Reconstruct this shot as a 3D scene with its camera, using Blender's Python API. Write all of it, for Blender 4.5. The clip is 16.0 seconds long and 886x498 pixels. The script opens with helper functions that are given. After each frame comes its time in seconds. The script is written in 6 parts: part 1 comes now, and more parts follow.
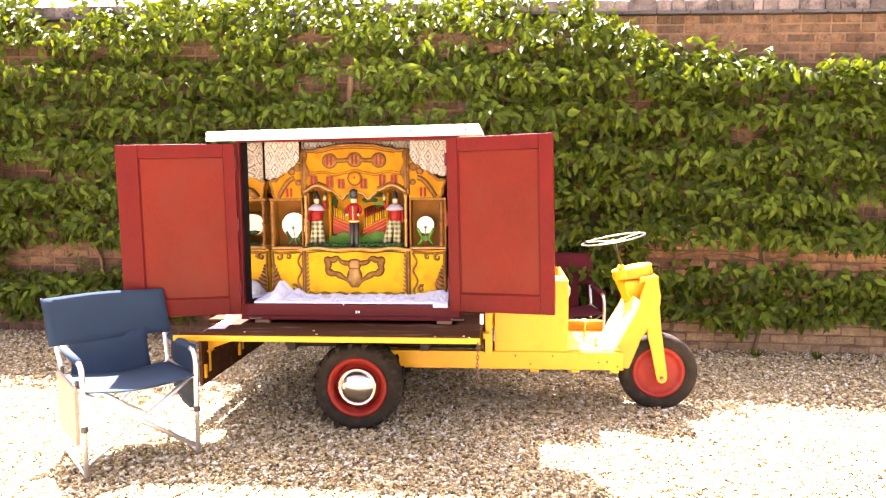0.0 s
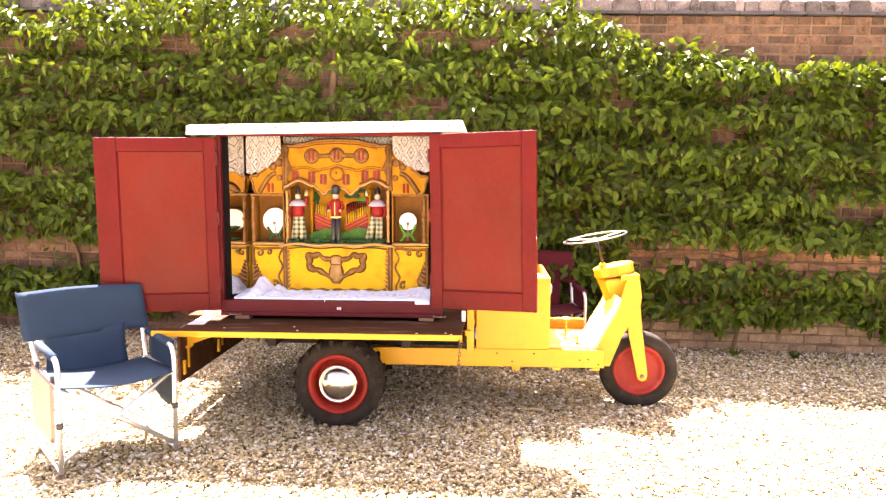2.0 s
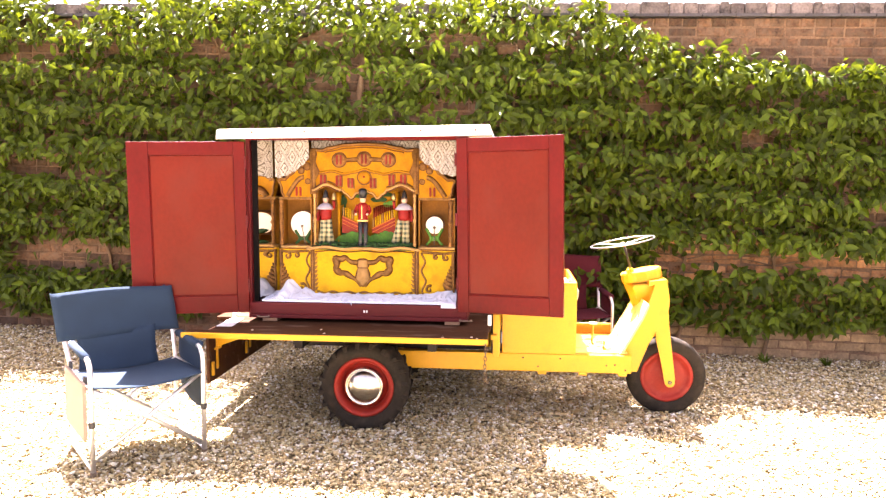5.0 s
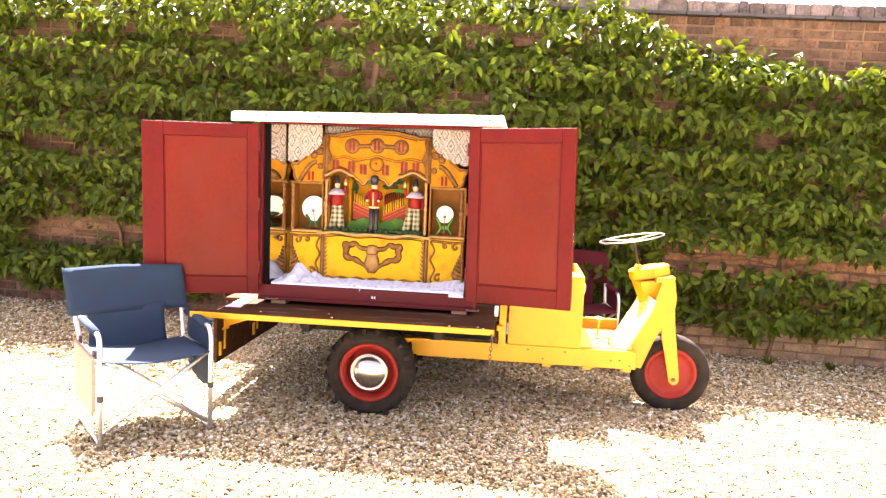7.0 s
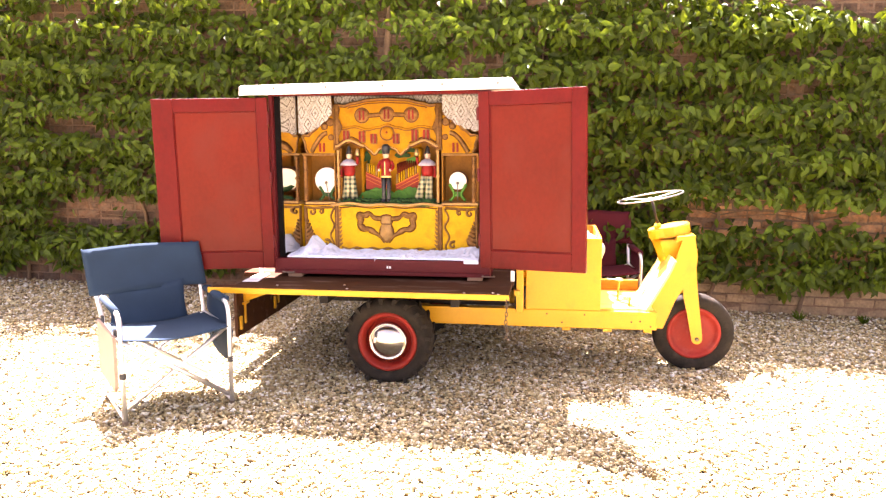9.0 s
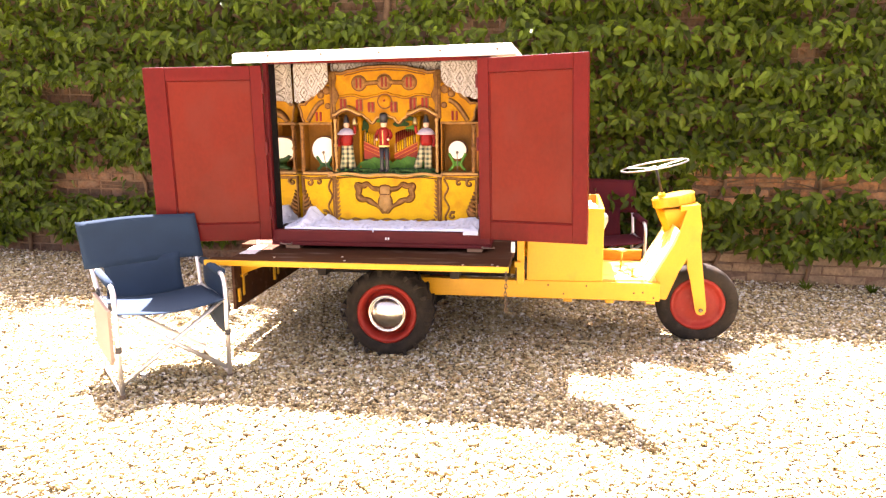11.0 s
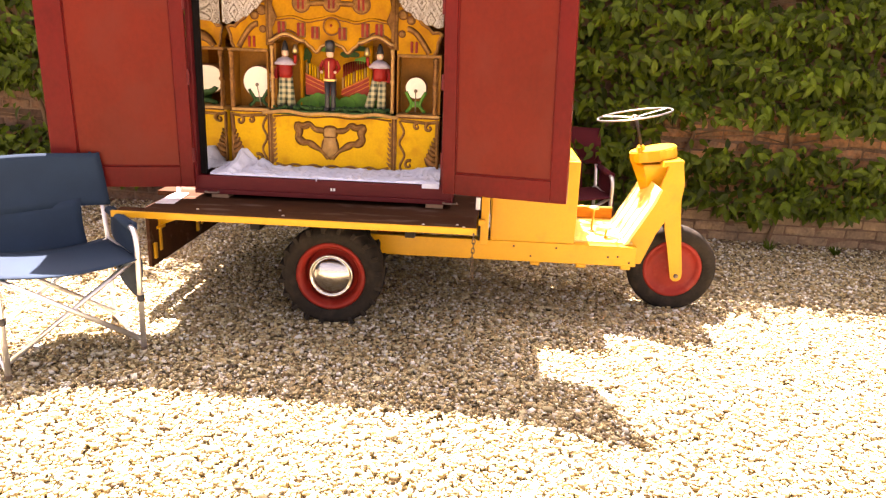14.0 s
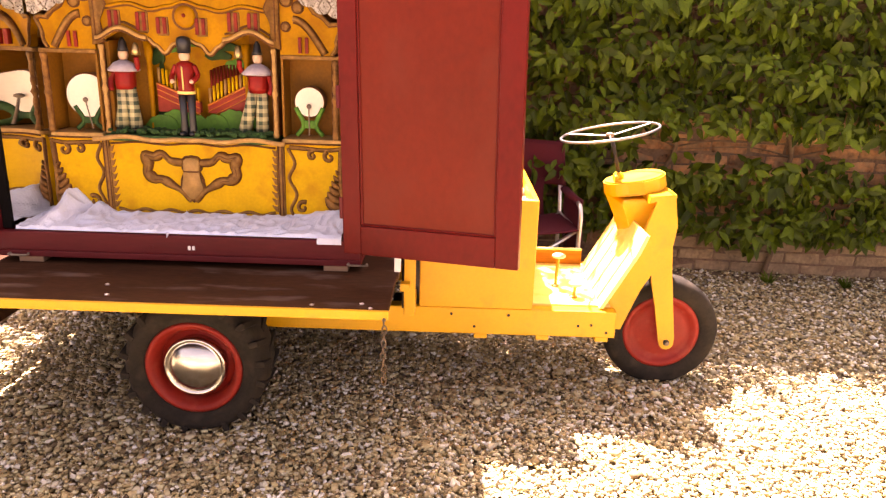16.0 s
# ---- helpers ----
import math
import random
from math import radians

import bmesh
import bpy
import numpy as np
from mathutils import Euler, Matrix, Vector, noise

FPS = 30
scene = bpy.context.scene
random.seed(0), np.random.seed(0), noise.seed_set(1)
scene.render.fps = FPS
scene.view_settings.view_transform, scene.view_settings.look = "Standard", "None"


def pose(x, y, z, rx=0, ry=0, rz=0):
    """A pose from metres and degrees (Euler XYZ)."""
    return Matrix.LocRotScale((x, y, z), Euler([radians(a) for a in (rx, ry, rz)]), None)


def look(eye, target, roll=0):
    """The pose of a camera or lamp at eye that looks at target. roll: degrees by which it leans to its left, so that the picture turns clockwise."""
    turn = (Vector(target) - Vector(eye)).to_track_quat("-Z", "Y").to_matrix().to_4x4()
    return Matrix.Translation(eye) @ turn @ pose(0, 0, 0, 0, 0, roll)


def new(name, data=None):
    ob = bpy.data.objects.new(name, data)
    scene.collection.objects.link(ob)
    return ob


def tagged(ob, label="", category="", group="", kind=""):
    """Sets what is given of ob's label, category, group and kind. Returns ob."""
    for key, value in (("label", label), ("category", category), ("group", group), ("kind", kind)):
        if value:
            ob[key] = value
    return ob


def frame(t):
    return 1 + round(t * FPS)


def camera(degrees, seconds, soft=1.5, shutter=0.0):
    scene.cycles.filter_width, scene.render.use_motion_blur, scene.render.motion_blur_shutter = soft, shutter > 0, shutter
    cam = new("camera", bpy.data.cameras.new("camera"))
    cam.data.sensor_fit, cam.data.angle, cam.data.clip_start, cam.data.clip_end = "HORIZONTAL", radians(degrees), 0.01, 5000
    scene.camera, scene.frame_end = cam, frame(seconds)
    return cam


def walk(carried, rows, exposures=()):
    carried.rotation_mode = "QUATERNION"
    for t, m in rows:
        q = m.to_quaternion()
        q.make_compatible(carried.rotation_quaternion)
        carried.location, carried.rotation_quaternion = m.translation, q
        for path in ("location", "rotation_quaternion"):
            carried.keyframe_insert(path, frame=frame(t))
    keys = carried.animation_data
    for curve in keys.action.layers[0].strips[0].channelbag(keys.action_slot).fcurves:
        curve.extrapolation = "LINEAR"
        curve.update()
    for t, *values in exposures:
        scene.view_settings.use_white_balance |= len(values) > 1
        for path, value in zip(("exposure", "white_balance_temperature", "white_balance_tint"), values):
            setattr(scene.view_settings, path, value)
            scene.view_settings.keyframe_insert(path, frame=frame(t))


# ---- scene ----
cam = camera(62.3, 16.0, soft=1.3)
PATH = [
    (0, (1.414, 0.165, 1.46), (0.973, 2.106, 1.256), 0.5),
    (0.5, (1.414, 0.171, 1.461), (0.983, 2.113, 1.258), 0.7),
    (1, (1.42, 0.174, 1.456), (1.019, 2.123, 1.254), 0.7),
    (1.5, (1.413, 0.179, 1.463), (1.036, 2.131, 1.253), 0.7),
    (2, (1.406, 0.176, 1.45), (1.015, 2.127, 1.242), 1.1),
    (2.5, (1.406, 0.173, 1.456), (0.994, 2.119, 1.244), 1.2),
    (3, (1.401, 0.174, 1.455), (0.978, 2.118, 1.244), 1.1),
    (3.5, (1.399, 0.171, 1.458), (0.945, 2.108, 1.255), 1.3),
    (4, (1.398, 0.172, 1.457), (0.939, 2.108, 1.258), 1.2),
    (6.5, (1.405, 0.161, 1.451), (0.951, 2.097, 1.24), 1.3),
    (7, (1.388, 0.15, 1.446), (0.914, 2.08, 1.22), 3.3),
    (7.5, (1.405, 0.155, 1.445), (0.915, 2.08, 1.205), 2.4),
    (8, (1.423, 0.171, 1.444), (0.963, 2.098, 1.176), 0.7),
    (8.5, (1.449, 0.185, 1.443), (0.936, 2.096, 1.152), 0.4),
    (9, (1.49, 0.207, 1.444), (0.933, 2.102, 1.127), 0.7),
    (9.2, (1.501, 0.222, 1.434), (0.94, 2.112, 1.099), 0.1),
    (11.3, (1.518, 0.298, 1.455), (0.937, 2.161, 1.017), 0.5),
    (11.5, (1.51, 0.305, 1.447), (0.911, 2.155, 0.98), 0.5),
    (12, (1.502, 0.318, 1.435), (0.877, 2.151, 0.937), 0.7),
    (12.5, (1.488, 0.341, 1.428), (0.893, 2.175, 0.895), 1.5),
    (13, (1.39, 0.409, 1.418), (0.857, 2.245, 0.829), 3.4),
    (13.5, (1.258, 0.546, 1.439), (0.856, 2.432, 0.909), 4.4),
    (14, (1.233, 0.768, 1.424), (0.866, 2.652, 0.861), 3.1),
    (14.5, (1.233, 1.03, 1.454), (0.822, 2.913, 0.921), 2.7),
    (15, (1.185, 1.283, 1.42), (0.828, 3.172, 0.866), 5.1),
    (15.5, (1.159, 1.557, 1.444), (0.911, 3.459, 0.878), 4.2),
    (16, (1.228, 1.838, 1.433), (0.951, 3.733, 0.856), 2.7),
]
walk(cam, [(t, look(eye, target, roll)) for t, eye, target, roll in PATH],
     exposures=[(0.0, 4.0, 7200, 34), (9.0, 3.94, 7150, 34), (12.5, 3.58, 7400, 31), (14.5, 3.29, 8150, 36), (16.0, 3.36, 8500, 44)])


# ---- world, sun ----
SUN_FROM = Vector((-0.276, 0.465, 1.0)).normalized()
world = bpy.data.worlds.new("sky_world")
scene.world = world
world.use_nodes = True
wn = world.node_tree.nodes
sky = wn.new("ShaderNodeTexSky")
sky.sky_type, sky.sun_disc = "NISHITA", False
sky.sun_elevation, sky.sun_rotation = math.asin(SUN_FROM.z), math.atan2(SUN_FROM.x, SUN_FROM.y)
sky.air_density, sky.dust_density, sky.ozone_density = 0.55, 4.0, 0.6
wn["Background"].inputs["Strength"].default_value = 0.066
haze = wn.new("ShaderNodeHueSaturation")      # thin summer haze pales the blue
haze.inputs["Saturation"].default_value = 0.5
world.node_tree.links.new(sky.outputs[0], haze.inputs["Color"])
world.node_tree.links.new(haze.outputs[0], wn["Background"].inputs["Color"])
sun = new("sun", bpy.data.lights.new("sun", "SUN"))
sun.data.energy, sun.data.angle, sun.data.color = 4.9, radians(0.53), (1.0, 0.998, 0.99)
sun.matrix_world = look(SUN_FROM * 20, (0, 0, 0))

# ---- materials ----


def ramp_node(nt, stops):
    n = nt.nodes.new("ShaderNodeValToRGB")
    e = n.color_ramp.elements
    while len(e) < len(stops):
        e.new(0.5)
    for k, (p, c) in enumerate(stops):
        e[k].position, e[k].color = p, (*c, 1)
    return n


def mat(name, col, rough=0.6, metal=0.0, vary=0.12, scale=6.0, fine=90.0, bump=0.15, dist=0.002, dirt=None, dirt_amt=0.0,
        trans=0.0, stretch=(1, 1, 1), island=0.0, objrand=0.0, spec=0.5, glow_through=(1, 1, 1), across=False):
    """A surface with broad stains and fine grain; dirt adds patches of a second colour."""
    m = bpy.data.materials.new(name)
    m.use_nodes = True
    nt = m.node_tree
    bs, ln = nt.nodes["Principled BSDF"], nt.links.new
    tc = nt.nodes.new("ShaderNodeTexCoord")
    mp = nt.nodes.new("ShaderNodeMapping")
    mp.inputs["Scale"].default_value = stretch
    where = nt.nodes.new("ShaderNodeNewGeometry").outputs["Position"] if across else tc.outputs["Object"]
    ln(where, mp.inputs["Vector"])
    n1, n2 = nt.nodes.new("ShaderNodeTexNoise"), nt.nodes.new("ShaderNodeTexNoise")
    for n, sc, d in ((n1, scale, 6), (n2, fine, 3)):
        n.inputs["Scale"].default_value, n.inputs["Detail"].default_value = sc, d
        ln(mp.outputs[0], n.inputs["Vector"])
    add = nt.nodes.new("ShaderNodeMath")
    add.operation = "ADD"
    ln(n1.outputs["Fac"], add.inputs[0])
    mul = nt.nodes.new("ShaderNodeMath")
    mul.operation, mul.inputs[1].default_value = "MULTIPLY", 0.6
    ln(n2.outputs["Fac"], mul.inputs[0])
    ln(mul.outputs[0], add.inputs[1])
    lo, hi = [c * (1 - vary) for c in col], [min(1, c * (1 + vary)) for c in col]
    r = ramp_node(nt, [(0.5, lo), (1.0, hi)])
    ln(add.outputs[0], r.inputs[0])
    out = r.outputs[0]
    if dirt:
        n3 = nt.nodes.new("ShaderNodeTexNoise")
        n3.inputs["Scale"].default_value, n3.inputs["Detail"].default_value = scale * 1.7, 8
        ln(mp.outputs[0], n3.inputs["Vector"])
        r3 = ramp_node(nt, [(0.62 - dirt_amt * 0.3, (0, 0, 0)), (0.78, (1, 1, 1))])
        ln(n3.outputs["Fac"], r3.inputs[0])
        mx = nt.nodes.new("ShaderNodeMixRGB")
        mx.inputs["Color2"].default_value = (*dirt, 1)
        ln(r3.outputs[0], mx.inputs["Fac"])
        ln(out, mx.inputs["Color1"])
        out = mx.outputs[0]
    if island or objrand:
        g = nt.nodes.new("ShaderNodeNewGeometry") if island else nt.nodes.new("ShaderNodeObjectInfo")
        hs = nt.nodes.new("ShaderNodeHueSaturation")
        mr = nt.nodes.new("ShaderNodeMapRange")
        a = island or objrand
        mr.inputs["To Min"].default_value, mr.inputs["To Max"].default_value = 1 - a, 1 + a
        ln(g.outputs["Random Per Island" if island else "Random"], mr.inputs["Value"])
        ln(mr.outputs[0], hs.inputs["Value"])
        ln(out, hs.inputs["Color"])
        out = hs.outputs[0]
    ln(out, bs.inputs["Base Color"])
    rr = nt.nodes.new("ShaderNodeMapRange")
    rr.inputs["To Min"].default_value, rr.inputs["To Max"].default_value = max(0.03, rough - 0.1), min(1, rough + 0.12)
    ln(n1.outputs["Fac"], rr.inputs["Value"])
    ln(rr.outputs[0], bs.inputs["Roughness"])
    bs.inputs["Metallic"].default_value = metal
    bs.inputs["Specular IOR Level"].default_value = spec
    if bump:
        b = nt.nodes.new("ShaderNodeBump")
        b.inputs["Strength"].default_value, b.inputs["Distance"].default_value = bump, dist
        ln(add.outputs[0], b.inputs["Height"])
        ln(b.outputs[0], bs.inputs["Normal"])
    if trans:
        tl, ms = nt.nodes.new("ShaderNodeBsdfTranslucent"), nt.nodes.new("ShaderNodeMixShader")
        ms.inputs[0].default_value = trans
        through_col = nt.nodes.new("ShaderNodeMixRGB")
        through_col.blend_type, through_col.inputs["Fac"].default_value = "MULTIPLY", 1.0
        through_col.inputs["Color2"].default_value = (*glow_through, 1)
        ln(out, through_col.inputs["Color1"])
        ln(through_col.outputs[0], tl.inputs["Color"])
        ln(bs.outputs[0], ms.inputs[1])
        ln(tl.outputs[0], ms.inputs[2])
        ln(ms.outputs[0], nt.nodes["Material Output"].inputs["Surface"])
    return m


def pebble_mat(name, stops, random_socket=True, scale=45.0):
    """Many-coloured stone chips: the colour of each is drawn from the stops."""
    m = bpy.data.materials.new(name)
    m.use_nodes = True
    nt, ln = m.node_tree, m.node_tree.links.new
    bs = nt.nodes["Principled BSDF"]
    r = ramp_node(nt, stops)
    tc = nt.nodes.new("ShaderNodeTexCoord")
    if random_socket:
        ln(nt.nodes.new("ShaderNodeNewGeometry").outputs["Random Per Island"], r.inputs[0])
    else:
        v = nt.nodes.new("ShaderNodeTexVoronoi")
        v.inputs["Scale"].default_value = scale
        ln(tc.outputs["Object"], v.inputs["Vector"])
        sp = nt.nodes.new("ShaderNodeSeparateColor")
        ln(v.outputs["Color"], sp.inputs[0])
        ln(sp.outputs[0], r.inputs[0])
        b = nt.nodes.new("ShaderNodeBump")
        b.invert = True
        b.inputs["Strength"].default_value, b.inputs["Distance"].default_value = 0.9, 0.012
        ln(v.outputs["Distance"], b.inputs["Height"])
        ln(b.outputs[0], bs.inputs["Normal"])
    n = nt.nodes.new("ShaderNodeTexNoise")
    n.inputs["Scale"].default_value, n.inputs["Detail"].default_value = 120, 4
    ln(tc.outputs["Object"], n.inputs["Vector"])
    mx = nt.nodes.new("ShaderNodeMixRGB")
    mx.blend_type, mx.inputs["Fac"].default_value = "MULTIPLY", 0.22
    ln(r.outputs[0], mx.inputs["Color1"])
    ln(n.outputs["Color"], mx.inputs["Color2"])
    ln(mx.outputs[0], bs.inputs["Base Color"])
    bs.inputs["Roughness"].default_value = 0.75
    return m


STONE = [(0.0, (0.095, 0.062, 0.031)), (0.06, (0.22, 0.15, 0.067)), (0.16, (0.42, 0.305, 0.133)), (0.32, (0.61, 0.485, 0.237)), (0.46, (0.335, 0.245, 0.116)),
         (0.6, (0.71, 0.63, 0.361)), (0.72, (0.50, 0.41, 0.215)), (0.88, (0.79, 0.74, 0.58)), (1.0, (0.85, 0.83, 0.74))]
M = {
    "yellow": mat("yellow_paint", (0.60, 0.310, 0.012), 0.38, vary=0.07, scale=5, bump=0.12, dirt=(0.50, 0.25, 0.016), dirt_amt=0.05, spec=0.35),
    "red": mat("dark_red_paint", (0.104, 0.0076, 0.0062), 0.36, spec=0.11, vary=0.2, scale=4, fine=60, bump=0.15, stretch=(1, 1, 0.6),
               dirt=(0.105, 0.010, 0.0075), dirt_amt=0.4),
    "red_panel": mat("red_panel_paint", (0.122, 0.0122, 0.0056), 0.32, spec=0.12, vary=0.16, scale=3, fine=50, bump=0.12, stretch=(1, 1, 0.75),
                     dirt=(0.13, 0.020, 0.012), dirt_amt=0.45),
    "base_red": mat("base_board_paint", (0.0924, 0.0066, 0.0079), 0.5, spec=0.25, vary=0.2, scale=5, stretch=(0.2, 1, 1), bump=0.25),
    "white": mat("white_roof_paint", (0.7360, 0.7268, 0.6900), 0.5, vary=0.05, scale=6, dirt=(0.6, 0.57, 0.5), dirt_amt=0.15),
    "deck": mat("brown_coated_plywood", (0.050, 0.0210, 0.0100), 0.72, spec=0.06, vary=0.35, scale=7, stretch=(0.3, 1, 1), dirt=(0.16, 0.11, 0.085), dirt_amt=0.2, bump=0.3),
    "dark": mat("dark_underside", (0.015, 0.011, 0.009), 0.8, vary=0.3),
    "wood": mat("raw_wood", (0.24, 0.14, 0.08), 0.8, vary=0.3, stretch=(0.2, 1, 1), scale=20, bump=0.4),
    "rubber": mat("tyre_rubber", (0.020, 0.016, 0.012), 0.9, vary=0.35, scale=9, bump=0.3, dirt=(0.048, 0.036, 0.025), dirt_amt=0.45, spec=0.2),
    "rim": mat("red_rim_paint", (0.245, 0.017, 0.009), 0.5, spec=0.25, vary=0.12, scale=8, dirt=(0.3, 0.05, 0.03), dirt_amt=0.2),
    # about half as bright as the rim paint
    "disc": mat("dark_red_wheel_disc", (0.13, 0.014, 0.009), 0.7, vary=0.3, scale=12),
    "chrome": mat("worn_chrome", (0.58, 0.56, 0.51), 0.2, 1.0, vary=0.06, scale=12, bump=0.03),
    "alu": mat("aluminium_tube", (0.78, 0.77, 0.75), 0.33, 0.85, vary=0.06, scale=20, bump=0.05),
    "navy": mat("navy_canvas", (0.0175, 0.0350, 0.0600), 0.9, vary=0.2, scale=5, fine=420, bump=0.5, dist=0.001, spec=0.2),
    "maroon": mat("maroon_canvas", (0.0765, 0.0108, 0.0162), 0.9, vary=0.2, scale=5, fine=420, bump=0.5, dist=0.001, spec=0.2),
    "beige": mat("beige_laminate", (0.25, 0.185, 0.145), 0.55, vary=0.1, scale=12, bump=0.1),
    "jamb": mat("black_lining_edge", (0.005, 0.004, 0.004), 0.9, vary=0.3, spec=0.1),
    # ochre plank colour, deepened with the shade on its face away from the sun
    "board": mat("ochre_shaded_board", (0.36, 0.125, 0.010), 0.6, vary=0.4, scale=14, stretch=(0.2, 1, 1), bump=0.3, spec=0.2),
    "black": mat("black_plastic", (0.02, 0.02, 0.022), 0.5, vary=0.2),
    "mortar": mat("lime_mortar", (0.165, 0.098, 0.056), 0.95, vary=0.6, scale=5, fine=60, bump=0.6, dist=0.006, dirt=(0.16, 0.115, 0.078), dirt_amt=0.55),
    "brick": mat("old_red_brick", (0.31, 0.142, 0.060), 0.95, vary=0.85, scale=13, fine=45, bump=1.0, dist=0.008, dirt=(0.34, 0.22, 0.12),
                 dirt_amt=0.85, objrand=0.3, across=True),
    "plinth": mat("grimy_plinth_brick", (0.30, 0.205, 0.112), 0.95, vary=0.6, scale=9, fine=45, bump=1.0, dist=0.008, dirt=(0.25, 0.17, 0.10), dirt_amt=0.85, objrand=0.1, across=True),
    "brick_all": mat("old_red_brickwork", (0.112, 0.058, 0.030), 0.95, vary=0.8, scale=11, fine=45, bump=1.0, dist=0.008, dirt=(0.145, 0.100, 0.066),
                 dirt_amt=0.75, island=0.4),
    "coping": mat("weathered_coping", (0.125, 0.103, 0.098), 0.9, vary=0.85, scale=9, fine=60, bump=0.5, dist=0.004, dirt=(0.20, 0.17, 0.155), dirt_amt=0.35, island=0.5),
    "slate": mat("dark_creasing_tile", (0.065, 0.062, 0.068), 0.8, vary=0.3, scale=8, bump=0.4),
    "leaf": mat("climber_leaf", (0.050, 0.080, 0.0055), 0.38, vary=0.25, scale=14, fine=80, bump=0.3, dist=0.002, spec=0.14, trans=0.13, island=0.6, glow_through=(3.6, 2.9, 1.4)),
    "leaf_one": mat("climber_leaf_single", (0.050, 0.080, 0.0055), 0.38, vary=0.25, scale=14, fine=80, bump=0.3, dist=0.002, spec=0.14, trans=0.13, objrand=0.6, glow_through=(3.6, 2.9, 1.4)),
    "stem": mat("woody_stem", (0.16, 0.10, 0.055), 0.9, vary=0.3, scale=20, bump=0.5),
    "soil": mat("gritty_soil", (0.20, 0.135, 0.085), 0.95, vary=0.4, scale=12, bump=0.8, dist=0.02),
    "wheel_silver": mat("dulled_silver_rim", (0.26, 0.25, 0.24), 0.34, 0.8, vary=0.2, scale=30, bump=0.1),
    "stones": pebble_mat("gravel_chips", STONE),
    # chip colours halved, so the shade in gaps between chips is in the colour
    "gravel": pebble_mat("shaded_gravel_bed", [(p, tuple(0.5 * v for v in c)) for p, c in STONE], False),
    "organ_yellow": mat("organ_yellow_paint", (0.385, 0.175, 0.004), 0.5, vary=0.2, scale=9, bump=0.2, dirt=(0.30, 0.115, 0.006), dirt_amt=0.45, spec=0.10),
    "apron_yellow": mat("apron_yellow_paint", (0.60, 0.345, 0.008), 0.5, vary=0.13, scale=7, bump=0.15, dirt=(0.46, 0.215, 0.008), dirt_amt=0.25, spec=0.12),
    "ochre": mat("ochre_paint", (0.2376, 0.0968, 0.0088), 0.6, vary=0.25, scale=8, dirt=(0.2, 0.085, 0.01), dirt_amt=0.3, spec=0.22),
    "brown_line": mat("brown_gilt_shadow", (0.11, 0.038, 0.009), 0.5, vary=0.3, scale=30, spec=0.22),
    "gilt": mat("dull_gilt", (0.225, 0.112, 0.032), 0.45, 0.08, vary=0.35, scale=25, fine=120, bump=0.5, dirt=(0.125, 0.053, 0.016), dirt_amt=0.6, spec=0.14),
    "gilt_dark": mat("dark_old_gilt", (0.22, 0.10, 0.026), 0.5, 0.1, vary=0.35, scale=25, fine=120, bump=0.5, dirt=(0.10, 0.04, 0.012), dirt_amt=0.5, spec=0.22),
    "cream": mat("cream_gilt_moulding", (0.4050, 0.2295, 0.0765), 0.5, vary=0.25, scale=25, bump=0.3, dirt=(0.34, 0.18, 0.06), dirt_amt=0.3, spec=0.22),
    "bar_red": mat("dark_red_lettering", (0.20, 0.014, 0.008), 0.5, vary=0.3, spec=0.22),
    "skin_white": mat("drum_skin", (0.78, 0.72, 0.60), 0.6, vary=0.06, scale=10),
    "green": mat("green_paint", (0.06, 0.185, 0.020), 0.5, vary=0.3, scale=18, spec=0.22),
    "dark_green": mat("dark_green_paint", (0.02, 0.06, 0.015), 0.6, vary=0.35, scale=25, spec=0.22),
    "doll_red": mat("doll_red_paint", (0.25, 0.013, 0.009), 0.4, vary=0.12, scale=20, spec=0.22),
    "doll_black": mat("doll_black_paint", (0.015, 0.016, 0.02), 0.4, vary=0.2),
    "doll_cream": mat("doll_cream_paint", (0.62, 0.42, 0.28), 0.5, vary=0.1),
    "doll_white": mat("doll_white_paint", (0.38, 0.34, 0.40), 0.6, vary=0.15, scale=40),
    "brass": mat("brass", (0.45, 0.33, 0.15), 0.3, 0.9, vary=0.1),
    "pipe_red": mat("pipe_chest_red", (0.30, 0.034, 0.018), 0.5, vary=0.2, scale=20, spec=0.22),
    "orange": mat("orange_paint", (0.62, 0.17, 0.012), 0.45, vary=0.15, scale=10),
    # yellow paled towards cream: strong sun on floor and panel put into the colour
    "pale_yellow": mat("sunlit_pale_yellow_paint", (0.84, 0.66, 0.22), 0.45, vary=0.08, scale=8, dirt=(0.8, 0.55, 0.08), dirt_amt=0.25),
    "cloth": mat("white_cotton_cloth", (0.69, 0.755, 0.89), 0.95, vary=0.06, scale=14, fine=160, bump=0.6, dist=0.004, trans=0.12),
    "rust": mat("rusted_iron", (0.095, 0.066, 0.042), 0.85, vary=0.3, scale=60, spec=0.2),
    "steel": mat("rusty_steel", (0.20, 0.15, 0.11), 0.6, 0.6, vary=0.3, scale=40),
    "bag": mat("grey_film", (0.35, 0.34, 0.33), 0.3, 0.2, vary=0.3, scale=25, bump=0.4),
    "paper": mat("white_painted_offcut", (0.84, 0.83, 0.80), 0.6, vary=0.06),
}


def mirror_mat():
    m = bpy.data.materials.new("mirror_glass")
    m.use_nodes = True
    b = m.node_tree.nodes["Principled BSDF"]
    b.inputs["Base Color"].default_value = (0.78, 0.76, 0.72, 1)
    b.inputs["Metallic"].default_value, b.inputs["Roughness"].default_value = 1.0, 0.02
    return m


